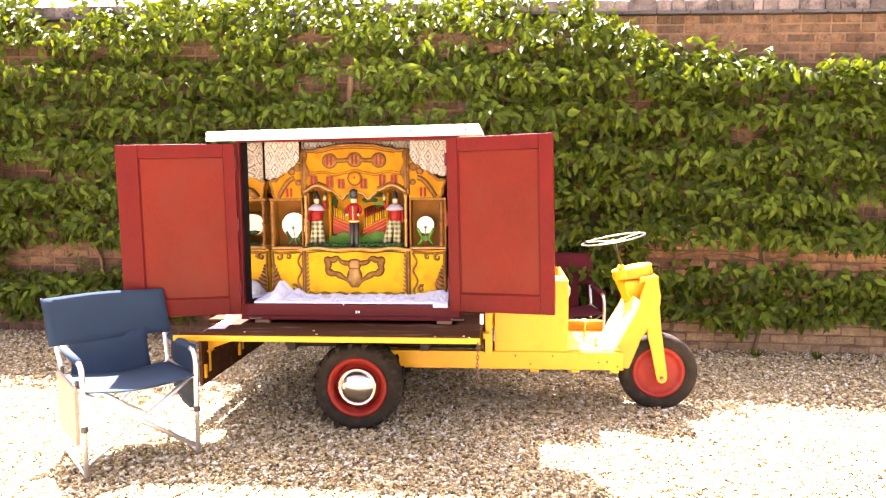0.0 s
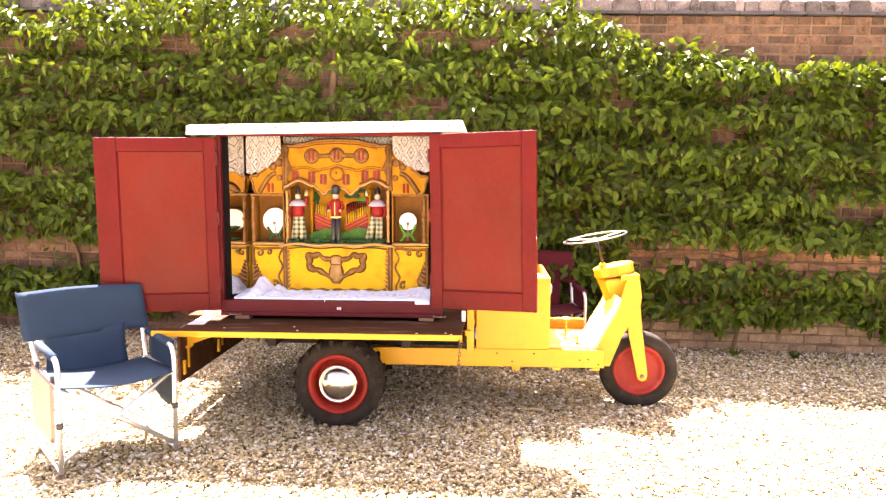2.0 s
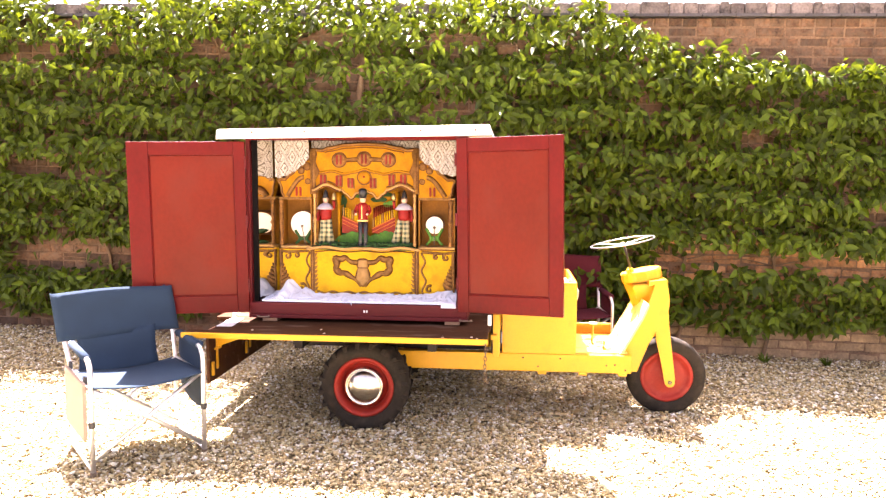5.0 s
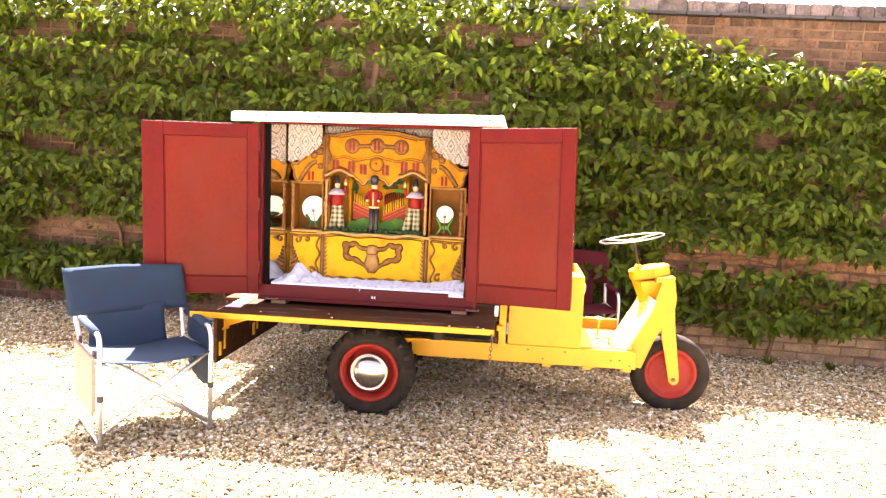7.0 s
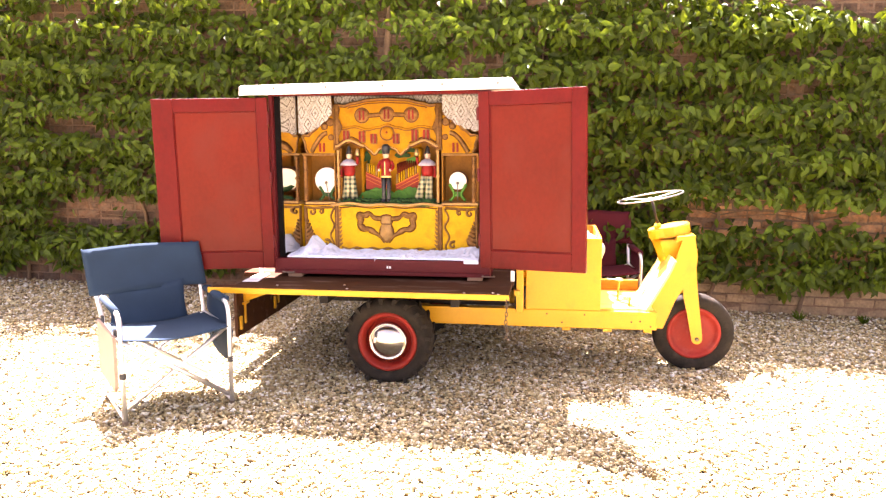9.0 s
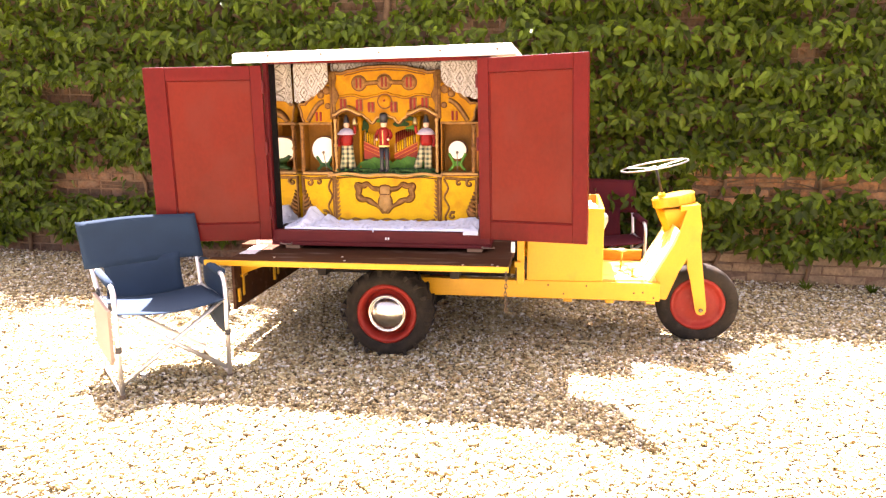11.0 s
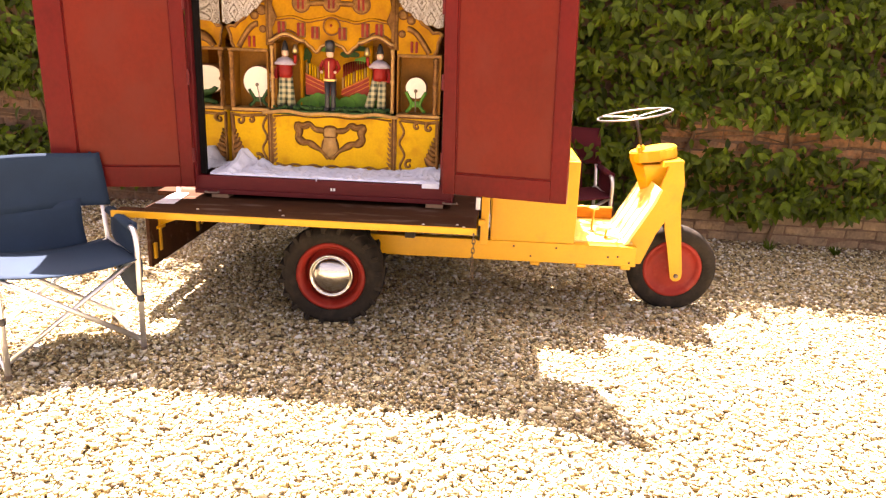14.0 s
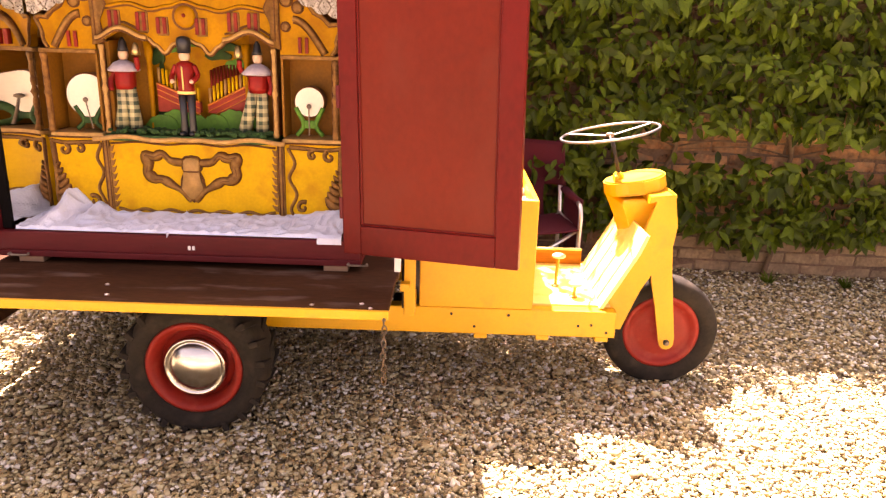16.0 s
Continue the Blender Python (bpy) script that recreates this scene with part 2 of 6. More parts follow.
def tartan_mat():
    m = bpy.data.materials.new("tartan_trousers")
    m.use_nodes = True
    nt, ln = m.node_tree, m.node_tree.links.new
    tc = nt.nodes.new("ShaderNodeTexCoord")
    prev = None
    for d in ("X", "Z"):
        w = nt.nodes.new("ShaderNodeTexWave")
        w.bands_direction, w.inputs["Scale"].default_value = d, 11.0
        w.inputs["Distortion"].default_value = 0.6
        ln(tc.outputs["Object"], w.inputs["Vector"])
        r = ramp_node(nt, [(0.42, (0.50, 0.45, 0.26)), (0.62, (0.03, 0.055, 0.035))])
        ln(w.outputs["Fac"], r.inputs[0])
        if prev:
            mx = nt.nodes.new("ShaderNodeMixRGB")
            mx.inputs["Fac"].default_value = 0.5
            ln(prev, mx.inputs["Color1"])
            ln(r.outputs[0], mx.inputs["Color2"])
            ln(mx.outputs[0], nt.nodes["Principled BSDF"].inputs["Base Color"])
        prev = r.outputs[0]
    nt.nodes["Principled BSDF"].inputs["Roughness"].default_value = 0.7
    return m


def lace_mat():
    """Open cotton lace: staggered pointed eyelets in a close net."""
    m = bpy.data.materials.new("cotton_lace")
    m.use_nodes = True
    nt, ln = m.node_tree, m.node_tree.links.new
    bs = nt.nodes["Principled BSDF"]
    bs.inputs["Roughness"].default_value = 0.95
    tc, mp = nt.nodes.new("ShaderNodeTexCoord"), nt.nodes.new("ShaderNodeMapping")
    mp.inputs["Rotation"].default_value = (0, radians(45), 0)
    mp2 = nt.nodes.new("ShaderNodeMapping")
    mp2.inputs["Scale"].default_value = (1, 0, 0.6)
    ln(tc.outputs["Object"], mp2.inputs["Vector"])
    ln(mp2.outputs[0], mp.inputs["Vector"])
    v = nt.nodes.new("ShaderNodeTexVoronoi")
    v.distance = "CHEBYCHEV"
    v.inputs["Scale"].default_value, v.inputs["Randomness"].default_value = 16, 0.12
    ln(mp.outputs[0], v.inputs["Vector"])
    dark, pale, mid = (0.25, 0.21, 0.175), (0.60, 0.565, 0.54), (0.46, 0.42, 0.39)
    r = ramp_node(nt, [(0.0, dark), (0.06, dark), (0.10, pale), (0.20, pale), (0.23, dark), (0.27, dark), (0.30, pale), (0.40, pale), (0.44, mid)])
    ln(v.outputs["Distance"], r.inputs[0])
    n = nt.nodes.new("ShaderNodeTexNoise")
    n.inputs["Scale"].default_value, n.inputs["Detail"].default_value = 160, 3
    ln(tc.outputs["Object"], n.inputs["Vector"])
    mx = nt.nodes.new("ShaderNodeMixRGB")
    mx.blend_type, mx.inputs["Fac"].default_value = "MULTIPLY", 0.5
    ln(r.outputs[0], mx.inputs["Color1"])
    ln(n.outputs["Fac"], mx.inputs["Color2"])
    ln(mx.outputs[0], bs.inputs["Base Color"])
    hole = ramp_node(nt, [(0.35, (0.15, 0.15, 0.15)), (0.45, (1, 1, 1))])
    ln(n.outputs["Fac"], hole.inputs[0])
    tr, ms = nt.nodes.new("ShaderNodeBsdfTransparent"), nt.nodes.new("ShaderNodeMixShader")
    ln(hole.outputs[0], ms.inputs[0])
    ln(tr.outputs[0], ms.inputs[1])
    ln(bs.outputs[0], ms.inputs[2])
    ln(ms.outputs[0], nt.nodes["Material Output"].inputs["Surface"])
    return m


M["mirror"], M["tartan"], M["lace"] = mirror_mat(), tartan_mat(), lace_mat()

# ---- mesh helpers ----


def mesh_of(bm, name, mats, smooth=False):
    bmesh.ops.recalc_face_normals(bm, faces=bm.faces)
    me = bpy.data.meshes.new(name)
    if smooth:
        for f in bm.faces:
            f.smooth = True
    bm.to_mesh(me)
    bm.free()
    for m in mats if isinstance(mats, (list, tuple)) else [mats]:
        me.materials.append(m)
    return me


def part(name, bm, material, parent, label="", smooth=False):
    ob = new(name, mesh_of(bm, name, material, smooth))
    ob.parent = parent
    return tagged(ob, label)


def thing(name, label, category, m=None, group=""):
    e = new(name)
    e.empty_display_size = 0.1
    if m is not None:
        e.matrix_world = m
    return tagged(e, label, category, group)


def box(bm, x0, x1, y0, y1, z0, z1, bev=0.0, mi=0):
    g = bmesh.ops.create_cube(bm, size=1, matrix=Matrix.LocRotScale(((x0 + x1) / 2, (y0 + y1) / 2, (z0 + z1) / 2), None,
                                                                   (x1 - x0, y1 - y0, z1 - z0)))
    vs = set(g["verts"])
    es = [e for e in bm.edges if e.verts[0] in vs and e.verts[1] in vs]
    if bev:
        bmesh.ops.bevel(bm, geom=es, offset=bev, segments=2, affect="EDGES", profile=0.5)
    return bm


def prism(bm, poly, w0, w1, axis="y", mi=0):
    """A closed outline, (x, z) for axis y, (x, y) for z, (y, z) for x, drawn out from w0 to w1."""
    def co(p, w):
        return {"y": (p[0], w, p[1]), "z": (p[0], p[1], w), "x": (w, p[0], p[1])}[axis]
    a = [bm.verts.new(co(p, w0)) for p in poly]
    b = [bm.verts.new(co(p, w1)) for p in poly]
    fs = [bm.faces.new(a), bm.faces.new(b[::-1])]
    n = len(poly)
    for i in range(n):
        fs.append(bm.faces.new((a[i], b[i], b[(i + 1) % n], a[(i + 1) % n])))
    for f in fs:
        f.material_index = mi
    return bm


def lathe(bm, prof, centre, axis="y", seg=32, mi=0, ring_shape=False):
    """Turns (radius, along) pairs round an axis through centre."""
    rings = []
    for r, h in prof:
        ring = []
        for k in range(seg):
            a = 2 * math.pi * k / seg
            u, v = r * math.cos(a), r * math.sin(a)
            p = {"y": (u, h, v), "z": (u, v, h), "x": (h, u, v)}[axis]
            ring.append(bm.verts.new(Vector(p) + Vector(centre)))
        rings.append(ring)
    for a, b in zip(rings, rings[1:] + ([rings[0]] if ring_shape else [])):
        for k in range(seg):
            f = bm.faces.new((a[k], a[(k + 1) % seg], b[(k + 1) % seg], b[k]))
            f.material_index = mi
    for ring in () if ring_shape else (rings[0], rings[-1]):
        f = bm.faces.new(ring)
        f.material_index = mi
    return bm


def smooth_path(pts, n=8):
    """Points of a smooth curve through pts."""
    P = [Vector(p) for p in pts]
    P = [2 * P[0] - P[1]] + P + [2 * P[-1] - P[-2]]
    out = []
    for i in range(1, len(P) - 2):
        for k in range(n):
            t = k / n
            out.append(0.5 * (2 * P[i] + (P[i + 1] - P[i - 1]) * t + (2 * P[i - 1] - 5 * P[i] + 4 * P[i + 1] - P[i + 2]) * t * t
                              + (3 * P[i] - P[i - 1] - 3 * P[i + 1] + P[i + 2]) * t ** 3))
    return out + [P[-2]]


def tube(bm, pts, r, seg=8, closed=False, flat=1.0, taper=None, mi=0):
    """A round bar along pts; flat squeezes it along y; taper gives the radius factor along its length."""
    P = [Vector(p) for p in pts]
    n = len(P)
    rings, up = [], Vector((0, 1, 0))
    for i, p in enumerate(P):
        d = (P[(i + 1) % n] - P[i - 1]) if closed else (P[min(i + 1, n - 1)] - P[max(i - 1, 0)])
        d = d.normalized() if d.length > 1e-9 else Vector((0, 0, 1))
        if abs(d.dot(up)) > 0.95:
            up = Vector((1, 0, 0)) if abs(d.x) < 0.9 else Vector((0, 0, 1))
        s = d.cross(up).normalized()
        u = s.cross(d).normalized()
        up = u
        rr = r * (taper(i / max(1, n - 1)) if taper else 1)
        ring = []
        for k in range(seg):
            a = 2 * math.pi * k / seg
            o = s * math.cos(a) * rr + u * math.sin(a) * rr
            o.y *= flat
            ring.append(bm.verts.new(p + o))
        rings.append(ring)
    pairs = list(zip(rings, rings[1:] + ([rings[0]] if closed else [])))
    for a, b in pairs:
        for k in range(seg):
            f = bm.faces.new((a[k], a[(k + 1) % seg], b[(k + 1) % seg], b[k]))
            f.material_index = mi
    if not closed:
        for ring in (rings[0], rings[-1]):
            bm.faces.new(ring).material_index = mi
    return bm


def ball(bm, c, r, sx=1, sy=1, sz=1, mi=0, u=12, v=8):
    before = set(bm.faces)
    bmesh.ops.create_uvsphere(bm, u_segments=u, v_segments=v, radius=r,
                              matrix=Matrix.Translation(c) @ Matrix.Diagonal((sx, sy, sz, 1)))
    for f in bm.faces:
        if f not in before:
            f.material_index = mi
    return bm


def B():
    return bmesh.new()


# ---- ground ----
bm = B()
N = 60
xs = [-300, -120, -50, -20] + [-9 + 18 * k / N for k in range(N + 1)] + [20, 50, 120, 300]
ys = [-300, -120, -50, -20, -8] + [-2 + 9.4 * k / 40 for k in range(41)] + [20, 60, 150, 300]
grid = [[bm.verts.new((x, y, -0.020 + 0.006 * noise.noise((x * 0.9, y * 0.9, 0)) if abs(x) < 9 and -2 < y < 7.2 else -0.020)) for x in xs] for y in ys]
for j in range(len(ys) - 1):
    for i in range(len(xs) - 1):
        bm.faces.new((grid[j][i], grid[j][i + 1], grid[j + 1][i + 1], grid[j + 1][i]))
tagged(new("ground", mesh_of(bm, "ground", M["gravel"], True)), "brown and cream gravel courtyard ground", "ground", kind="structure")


def gravel_stones(name, x0, x1, y0, y1, per_m2, size, seed, chips):
    """Loose stone chips, each uneven and flattened, in one mesh."""
    rng = np.random.default_rng(seed)
    if chips:
        v = np.array([(a, b, c) for c in (-1, 1) for b in (-1, 1) for a in (-1, 1)], float) * 0.72
        q = [(0, 2, 3, 1), (4, 5, 7, 6), (0, 1, 5, 4), (1, 3, 7, 5), (3, 2, 6, 7), (2, 0, 4, 6)]
        f = np.array([t for a, b, c, d in q for t in ((a, b, c), (a, c, d))])
    else:
        v = np.array([(1, 0, 0), (-1, 0, 0), (0, 1, 0), (0, -1, 0), (0, 0, 1), (0, 0, -1)], float)
        f = np.array([(0, 2, 4), (2, 1, 4), (1, 3, 4), (3, 0, 4), (2, 0, 5), (1, 2, 5), (3, 1, 5), (0, 3, 5)])
    n = int((x1 - x0) * (y1 - y0) * per_m2)
    c = np.stack([rng.uniform(x0, x1, n), rng.uniform(y0, y1, n), -0.018 + 0.025 * rng.random(n) ** 0.7], 1)
    s = size * rng.lognormal(0, 0.32, n)
    dims = np.stack([s * rng.uniform(0.8, 1.35, n), s * rng.uniform(0.6, 1.0, n), s * rng.uniform(0.4, 0.75, n)], 1)
    p = v[None] * rng.uniform(0.6, 1.3, (n, len(v), 1)) * dims[:, None]
    ax, az = rng.normal(0, 0.35, n), rng.uniform(0, 2 * np.pi, n)
    ca, sa = np.cos(ax)[:, None], np.sin(ax)[:, None]
    y, z = p[..., 1] * ca - p[..., 2] * sa, p[..., 1] * sa + p[..., 2] * ca
    cz, sz = np.cos(az)[:, None], np.sin(az)[:, None]
    p = np.stack([p[..., 0] * cz - y * sz, p[..., 0] * sz + y * cz, z], -1) + c[:, None]
    faces = (f[None] + (np.arange(n) * len(v))[:, None, None]).reshape(-1)
    me = bpy.data.meshes.new(name)
    me.vertices.add(n * len(v))
    me.vertices.foreach_set("co", p.reshape(-1).astype(np.float32))
    me.loops.add(len(faces))
    me.loops.foreach_set("vertex_index", faces.astype(np.int32))
    me.polygons.add(len(faces) // 3)
    me.polygons.foreach_set("loop_start", np.arange(0, len(faces), 3, dtype=np.int32))
    me.update()
    me.validate()
    me.materials.append(M["stones"])
    return tagged(new(name, me), "loose brown, tan and cream gravel chips on the courtyard", "gravel", kind="stuff")


gravel_stones("gravel", -2.3, 3.2, 2.3, 5.1, 8600, 0.0078, 1, True)
gravel_stones("gravel_outer", -5.0, -2.3, 1.8, 6.1, 2800, 0.0105, 2, False)
gravel_stones("gravel_by_wall", -2.3, 5.4, 5.1, 7.02, 3200, 0.0105, 3, False)
gravel_stones("gravel_side", 3.2, 5.4, 1.8, 5.1, 3000, 0.0105, 4, False)
gravel_stones("gravel_front", -2.3, 3.2, 1.2, 2.3, 3200, 0.0105, 5, False)

# ---- garden wall ----
WALL_Y, WALL_T = 6.64, 0.34
# the wall's own frame: x along its foot, y = WALL_Y its face
WALL_AT = Matrix.Translation((3.0, 6.70, 0)) @ Matrix.Rotation(radians(7.8), 4, "Z") @ Matrix.Translation((-3.0, -WALL_Y, 0))
WALL_TOP = 2.775

wall = thing("wall_north", "old red brick garden wall with weathered coping", "wall", WALL_AT)
tagged(wall, kind="structure")
bm = B()
XL, XR = -14.0, 14.0
prism(bm, [(XL, -0.3), (XR, -0.3), (XR, WALL_TOP - 0.02), (XL, WALL_TOP - 0.02)],
      WALL_Y + 0.0055, WALL_Y + WALL_T)
part("mortar_core", bm, M["mortar"], wall)
BW, BH, J = 0.218, 0.066, 0.011
brick_specs = []
rnd = random.Random(5)
row = 0
z = (WALL_TOP - 0.016 - BH) % (BH + J) - BH - J
while z < 3.3:
    x = XL + 8.4 + (0.115 if row % 2 else 0)
    while x < 5.6:
        header = (row % 4 == 3)
        w = (BW - J) / 2 if header else BW
        if z + BH < WALL_TOP - 0.012:
            brick_specs.append((x, z, w, rnd.uniform(-0.004, 0.005)))
        x += w + J
    row += 1
    z += BH + J


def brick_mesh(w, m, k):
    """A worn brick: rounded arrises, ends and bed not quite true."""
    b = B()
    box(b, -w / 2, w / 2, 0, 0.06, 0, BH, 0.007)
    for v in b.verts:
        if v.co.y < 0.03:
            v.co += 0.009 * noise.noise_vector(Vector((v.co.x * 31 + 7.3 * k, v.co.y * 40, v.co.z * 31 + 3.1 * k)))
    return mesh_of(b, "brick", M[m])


near = [s for s in brick_specs if 1.55 < s[0] < 4.0 and s[1] < 0.95]
near_set = set(near[:300])
shared = {}
joined_v, joined_f = [], []
for s in brick_specs:
    x, z, w, d = s
    if s in near_set:
        continue
    o = len(joined_v)
    c = 0.006
    y0, y1 = WALL_Y + d, WALL_Y + 0.03
    cx0, cx1, cz0, cz1 = x, x + w, z, z + BH
    joined_v += [(cx0 + c, y0, cz0 + c), (cx1 - c, y0, cz0 + c), (cx1 - c, y0, cz1 - c), (cx0 + c, y0, cz1 - c),
                 (cx0, y0 + c, cz0), (cx1, y0 + c, cz0), (cx1, y0 + c, cz1), (cx0, y0 + c, cz1),
                 (cx0, y1, cz0), (cx1, y1, cz0), (cx1, y1, cz1), (cx0, y1, cz1)]
    for k in range(4):
        j = (k + 1) % 4
        joined_f += [(o + k, o + j, o + 4 + j, o + 4 + k)[::-1], (o + 4 + k, o + 4 + j, o + 8 + j, o + 8 + k)[::-1]]
    joined_f.append((o, o + 1, o + 2, o + 3))
me = bpy.data.meshes.new("brickwork")
me.from_pydata(joined_v, [], joined_f)
me.materials.append(M["brick_all"])
ob = new("brickwork", me)
ob.parent = wall
tagged(ob, "weathered red brickwork in lime mortar", kind="stuff")
# coping: creasing tiles and brick on edge
bm = B()
x = -6.0
while x < 5.6:
    z = WALL_TOP
    box(bm, x, x + 0.26, WALL_Y - 0.05 + rnd.uniform(-0.006, 0.006), WALL_Y + WALL_T + 0.05, z - 0.012, z + 0.012, 0.003)
    x += 0.266
part("creasing_tiles", bm, M["slate"], wall, "dark overhanging tile course")
bm = B()
x = -6.0
while x < 5.6:
    z, w = WALL_TOP + 0.012, rnd.choice((0.066, 0.105, 0.105, 0.215, 0.16))
    box(bm, x, x + w, WALL_Y - 0.02 + rnd.uniform(-0.012, 0.008), WALL_Y + WALL_T + 0.02, z, z + 0.092 + rnd.uniform(-0.006, 0.006), 0.006)
    x += w + rnd.uniform(0.006, 0.013)
box(bm, -6.0, 5.6, WALL_Y - 0.010, WALL_Y + WALL_T + 0.004, WALL_TOP + 0.013, WALL_TOP + 0.095)
part("coping_bricks", bm, M["coping"], wall, "pale weathered bricks on edge")
bm = B()
prism(bm, [(-6.0, -0.05), (5.6, -0.05), (5.6, -0.004), (-6.0, -0.004)], WALL_Y - 0.10, WALL_Y + 0.004)
for v in bm.verts:
    v.co.z += 0.01 * noise.noise(v.co * 4)
tagged(new("soil_strip", mesh_of(bm, "soil_strip", M["soil"])), "strip of gritty brown soil along the wall foot", "soil", kind="structure").matrix_world = WALL_AT

# ---- climbing plant on the wall ----
BARE = [(-3.98, -3.45, 1.33, 1.46), (-3.45, -2.9, 1.31, 1.41), (-4.02, -3.46, 2.29, 2.42), (-2.22, -1.9, 2.38, 2.53), (-1.33, -0.96, 2.45, 2.56), (-1.29, -1.0, 2.07, 2.25),
        (-0.22, 0.2, 2.47, 2.57), (0.34, 0.58, 2.41, 2.5), (-0.24, 0.21, 1.91, 2.02), (1.47, 1.69, 1.93, 2.03), (2.27, 2.58, 1.68, 1.79), (3.25, 3.9, 1.1, 1.23),
        (-3.91, -2.78, 0.53, 0.76), (1.64, 2.24, 0.67, 0.86), (2.24, 2.96, 0.71, 0.85), (2.96, 4.24, 0.67, 0.83), (-0.89, 0.21, 0.57, 0.76), (-3.49, -3.03, 2.64, 2.83),
        (-2.78, -1.94, 0.58, 0.72), (-0.87, -0.73, 1.90, 2.38)]


def climber_top(x):
    if x < 0.76:
        return WALL_TOP + 0.11 + 0.05 * math.sin(3.1 * x) + 0.04 * math.sin(7.7 * x + 1) - (0.16 if -3.5 < x < -2.98 else 0)
    return (2.26 + 0.72 / (1 + ((x - 0.76) / 0.83) ** 2)) * (0.94 + 0.0173 * x) + 0.025 * math.sin(6.1 * x) + 0.02 * math.sin(13 * x)


def climber_low(x):
    return (0.30 if x < 1.2 else 0.25) + 0.05 * math.sin(4.3 * x) + 0.04 * math.sin(9.1 * x + 2) - (0.14 if x < -2.2 else 0)


def leaf_template():
    """A pointed oval leaf, folded on its midrib and arched, tip towards -z, length 1."""
    half = [(0.0, 0.0), (0.10, 0.10), (0.20, 0.27), (0.225, 0.45), (0.14, 0.74), (0.0, 1.0)]
    v, f = [], []
    mid, lef, rig = [], [], []
    for w, l in half:
        arch = 0.22 * l * l
        mid.append(len(v)); v.append((0, arch + 0.0, -l))
        if w:
            lef.append(len(v)); v.append((-w, arch - 0.11 * w / 0.225, -l))
            rig.append(len(v)); v.append((w, arch - 0.11 * w / 0.225, -l))
    f.append((mid[0], lef[0], mid[1])); f.append((mid[0], mid[1], rig[0]))
    for k in range(3):
        f.append((mid[k + 1], lef[k], lef[k + 1], mid[k + 2])); f.append((mid[k + 1], mid[k + 2], rig[k + 1], rig[k]))
    f.append((mid[4], lef[3], mid[5])); f.append((mid[4], mid[5], rig[3]))
    return np.array(v), f


LV, LF = leaf_template()
rng = np.random.default_rng(11)
spots = []
tries = 0
while len(spots) < 36000 and tries < 300000:
    tries += 1
    x, z = rng.uniform(-5.8, 5.2), rng.uniform(0.1, 3.3)
    top, low = climber_top(x), climber_low(x)
    if not low < z < top:
        continue
    ex, ez = 0.07 * noise.noise((x * 9, z * 9, 2.0)), 0.045 * noise.noise((x * 8, z * 11, 6.0))
    if rng.random() < 0.96 and any(a < x + ex < b and c < z - 0.05 + ez < d + 0.02 for a, b, c, d in BARE):
        continue
    tier = math.sin(2 * math.pi * z / 0.31 + 2.2 * noise.noise((x * 0.9, z * 0.8, 4.0)) + 1.2 * noise.noise((x * 3.1, z * 2, 6.0)))
    dens = noise.noise((x * 1.6, z * 3.2, 3.0)) + 0.5 * noise.noise((x * 5, z * 7, 9.0)) + 0.42 * tier + (0.16 if x > 0.9 else 0.0)
    inner = dens < -0.12 and rng.random() < 0.74
    if inner and rng.random() < 0.45:
        continue
    crown = max(0.0, 1 - (top - z) / 0.4)
    bulge = 0.24 + 0.12 * noise.noise((x * 2.3, z * 4.5, 7.0)) + 0.05 * noise.noise((x * 6, z * 9, 1.0)) + 0.10 * tier + (0.14 if x < 0.9 else 0.04) * crown ** 1.3
    bulge *= 0.45 + 0.55 * min(1.0, max(0.0, (z - low) / 0.35))
    y = WALL_Y - 0.02 - (0.09 * rng.random() if inner else bulge * rng.random() ** 0.62 * 1.2)
    if z > WALL_TOP - 0.05:
        y = WALL_Y - 0.26 + 0.5 * rng.random()
    spots.append((x, y, z, crown))

while len(spots) < 37300:
    x = rng.uniform(-5.8, 5.0)
    if x < 0.9:
        if (-3.5 < x < -2.98 and rng.random() < 0.8) or (x < -2.2 and rng.random() < 0.45):
            continue
        z = WALL_TOP + rng.uniform(-0.14, 0.20) * (1 if rng.random() < 0.8 else 1.3)
        y = WALL_Y + rng.uniform(-0.36, 0.15)
    else:
        z = climber_top(x) + rng.uniform(-0.22, 0.05)
        y = WALL_Y - rng.uniform(0.08, 0.32)
    if noise.noise((x * 2.1, 4.0, z * 2)) < -0.25:
        continue
    spots.append((x, y, z, 1.0))

# shoots standing out of the crown
for k in range(190):
    x = rng.uniform(-5.6, 0.9) if k < 135 else rng.uniform(0.9, 4.6)
    if -3.5 < x < -2.98:
        continue
    z0 = (WALL_TOP + rng.uniform(-0.16, 0.10)) if x < 0.9 else climber_top(x) + rng.uniform(-0.14, -0.02)
    y0 = WALL_Y - rng.uniform(0.20, 0.42) if x < 0.9 else WALL_Y - rng.uniform(0.16, 0.33)
    lean = rng.normal(0, 0.5)
    L = rng.uniform(0.07, 0.22) * (1.0 if x < 0.9 else 0.7)
    for i in range(9):
        t = i / 8
        spots.append((x + lean * L * t + rng.normal(0, 0.018), y0 - 0.05 * t + rng.normal(0, 0.02), z0 + L * t + rng.normal(0, 0.01), 1.6))


def leaf_matrix(x, y, z, crown):
    size = rng.uniform(0.05, 0.115)
    lift = rng.normal(26, 22) + 40 * crown * rng.random()
    m = Matrix.LocRotScale((x, y, z), Euler((radians(-lift), radians(rng.normal(0, 62)), radians(rng.normal(0, 30)))), (size, size, size))
    return m


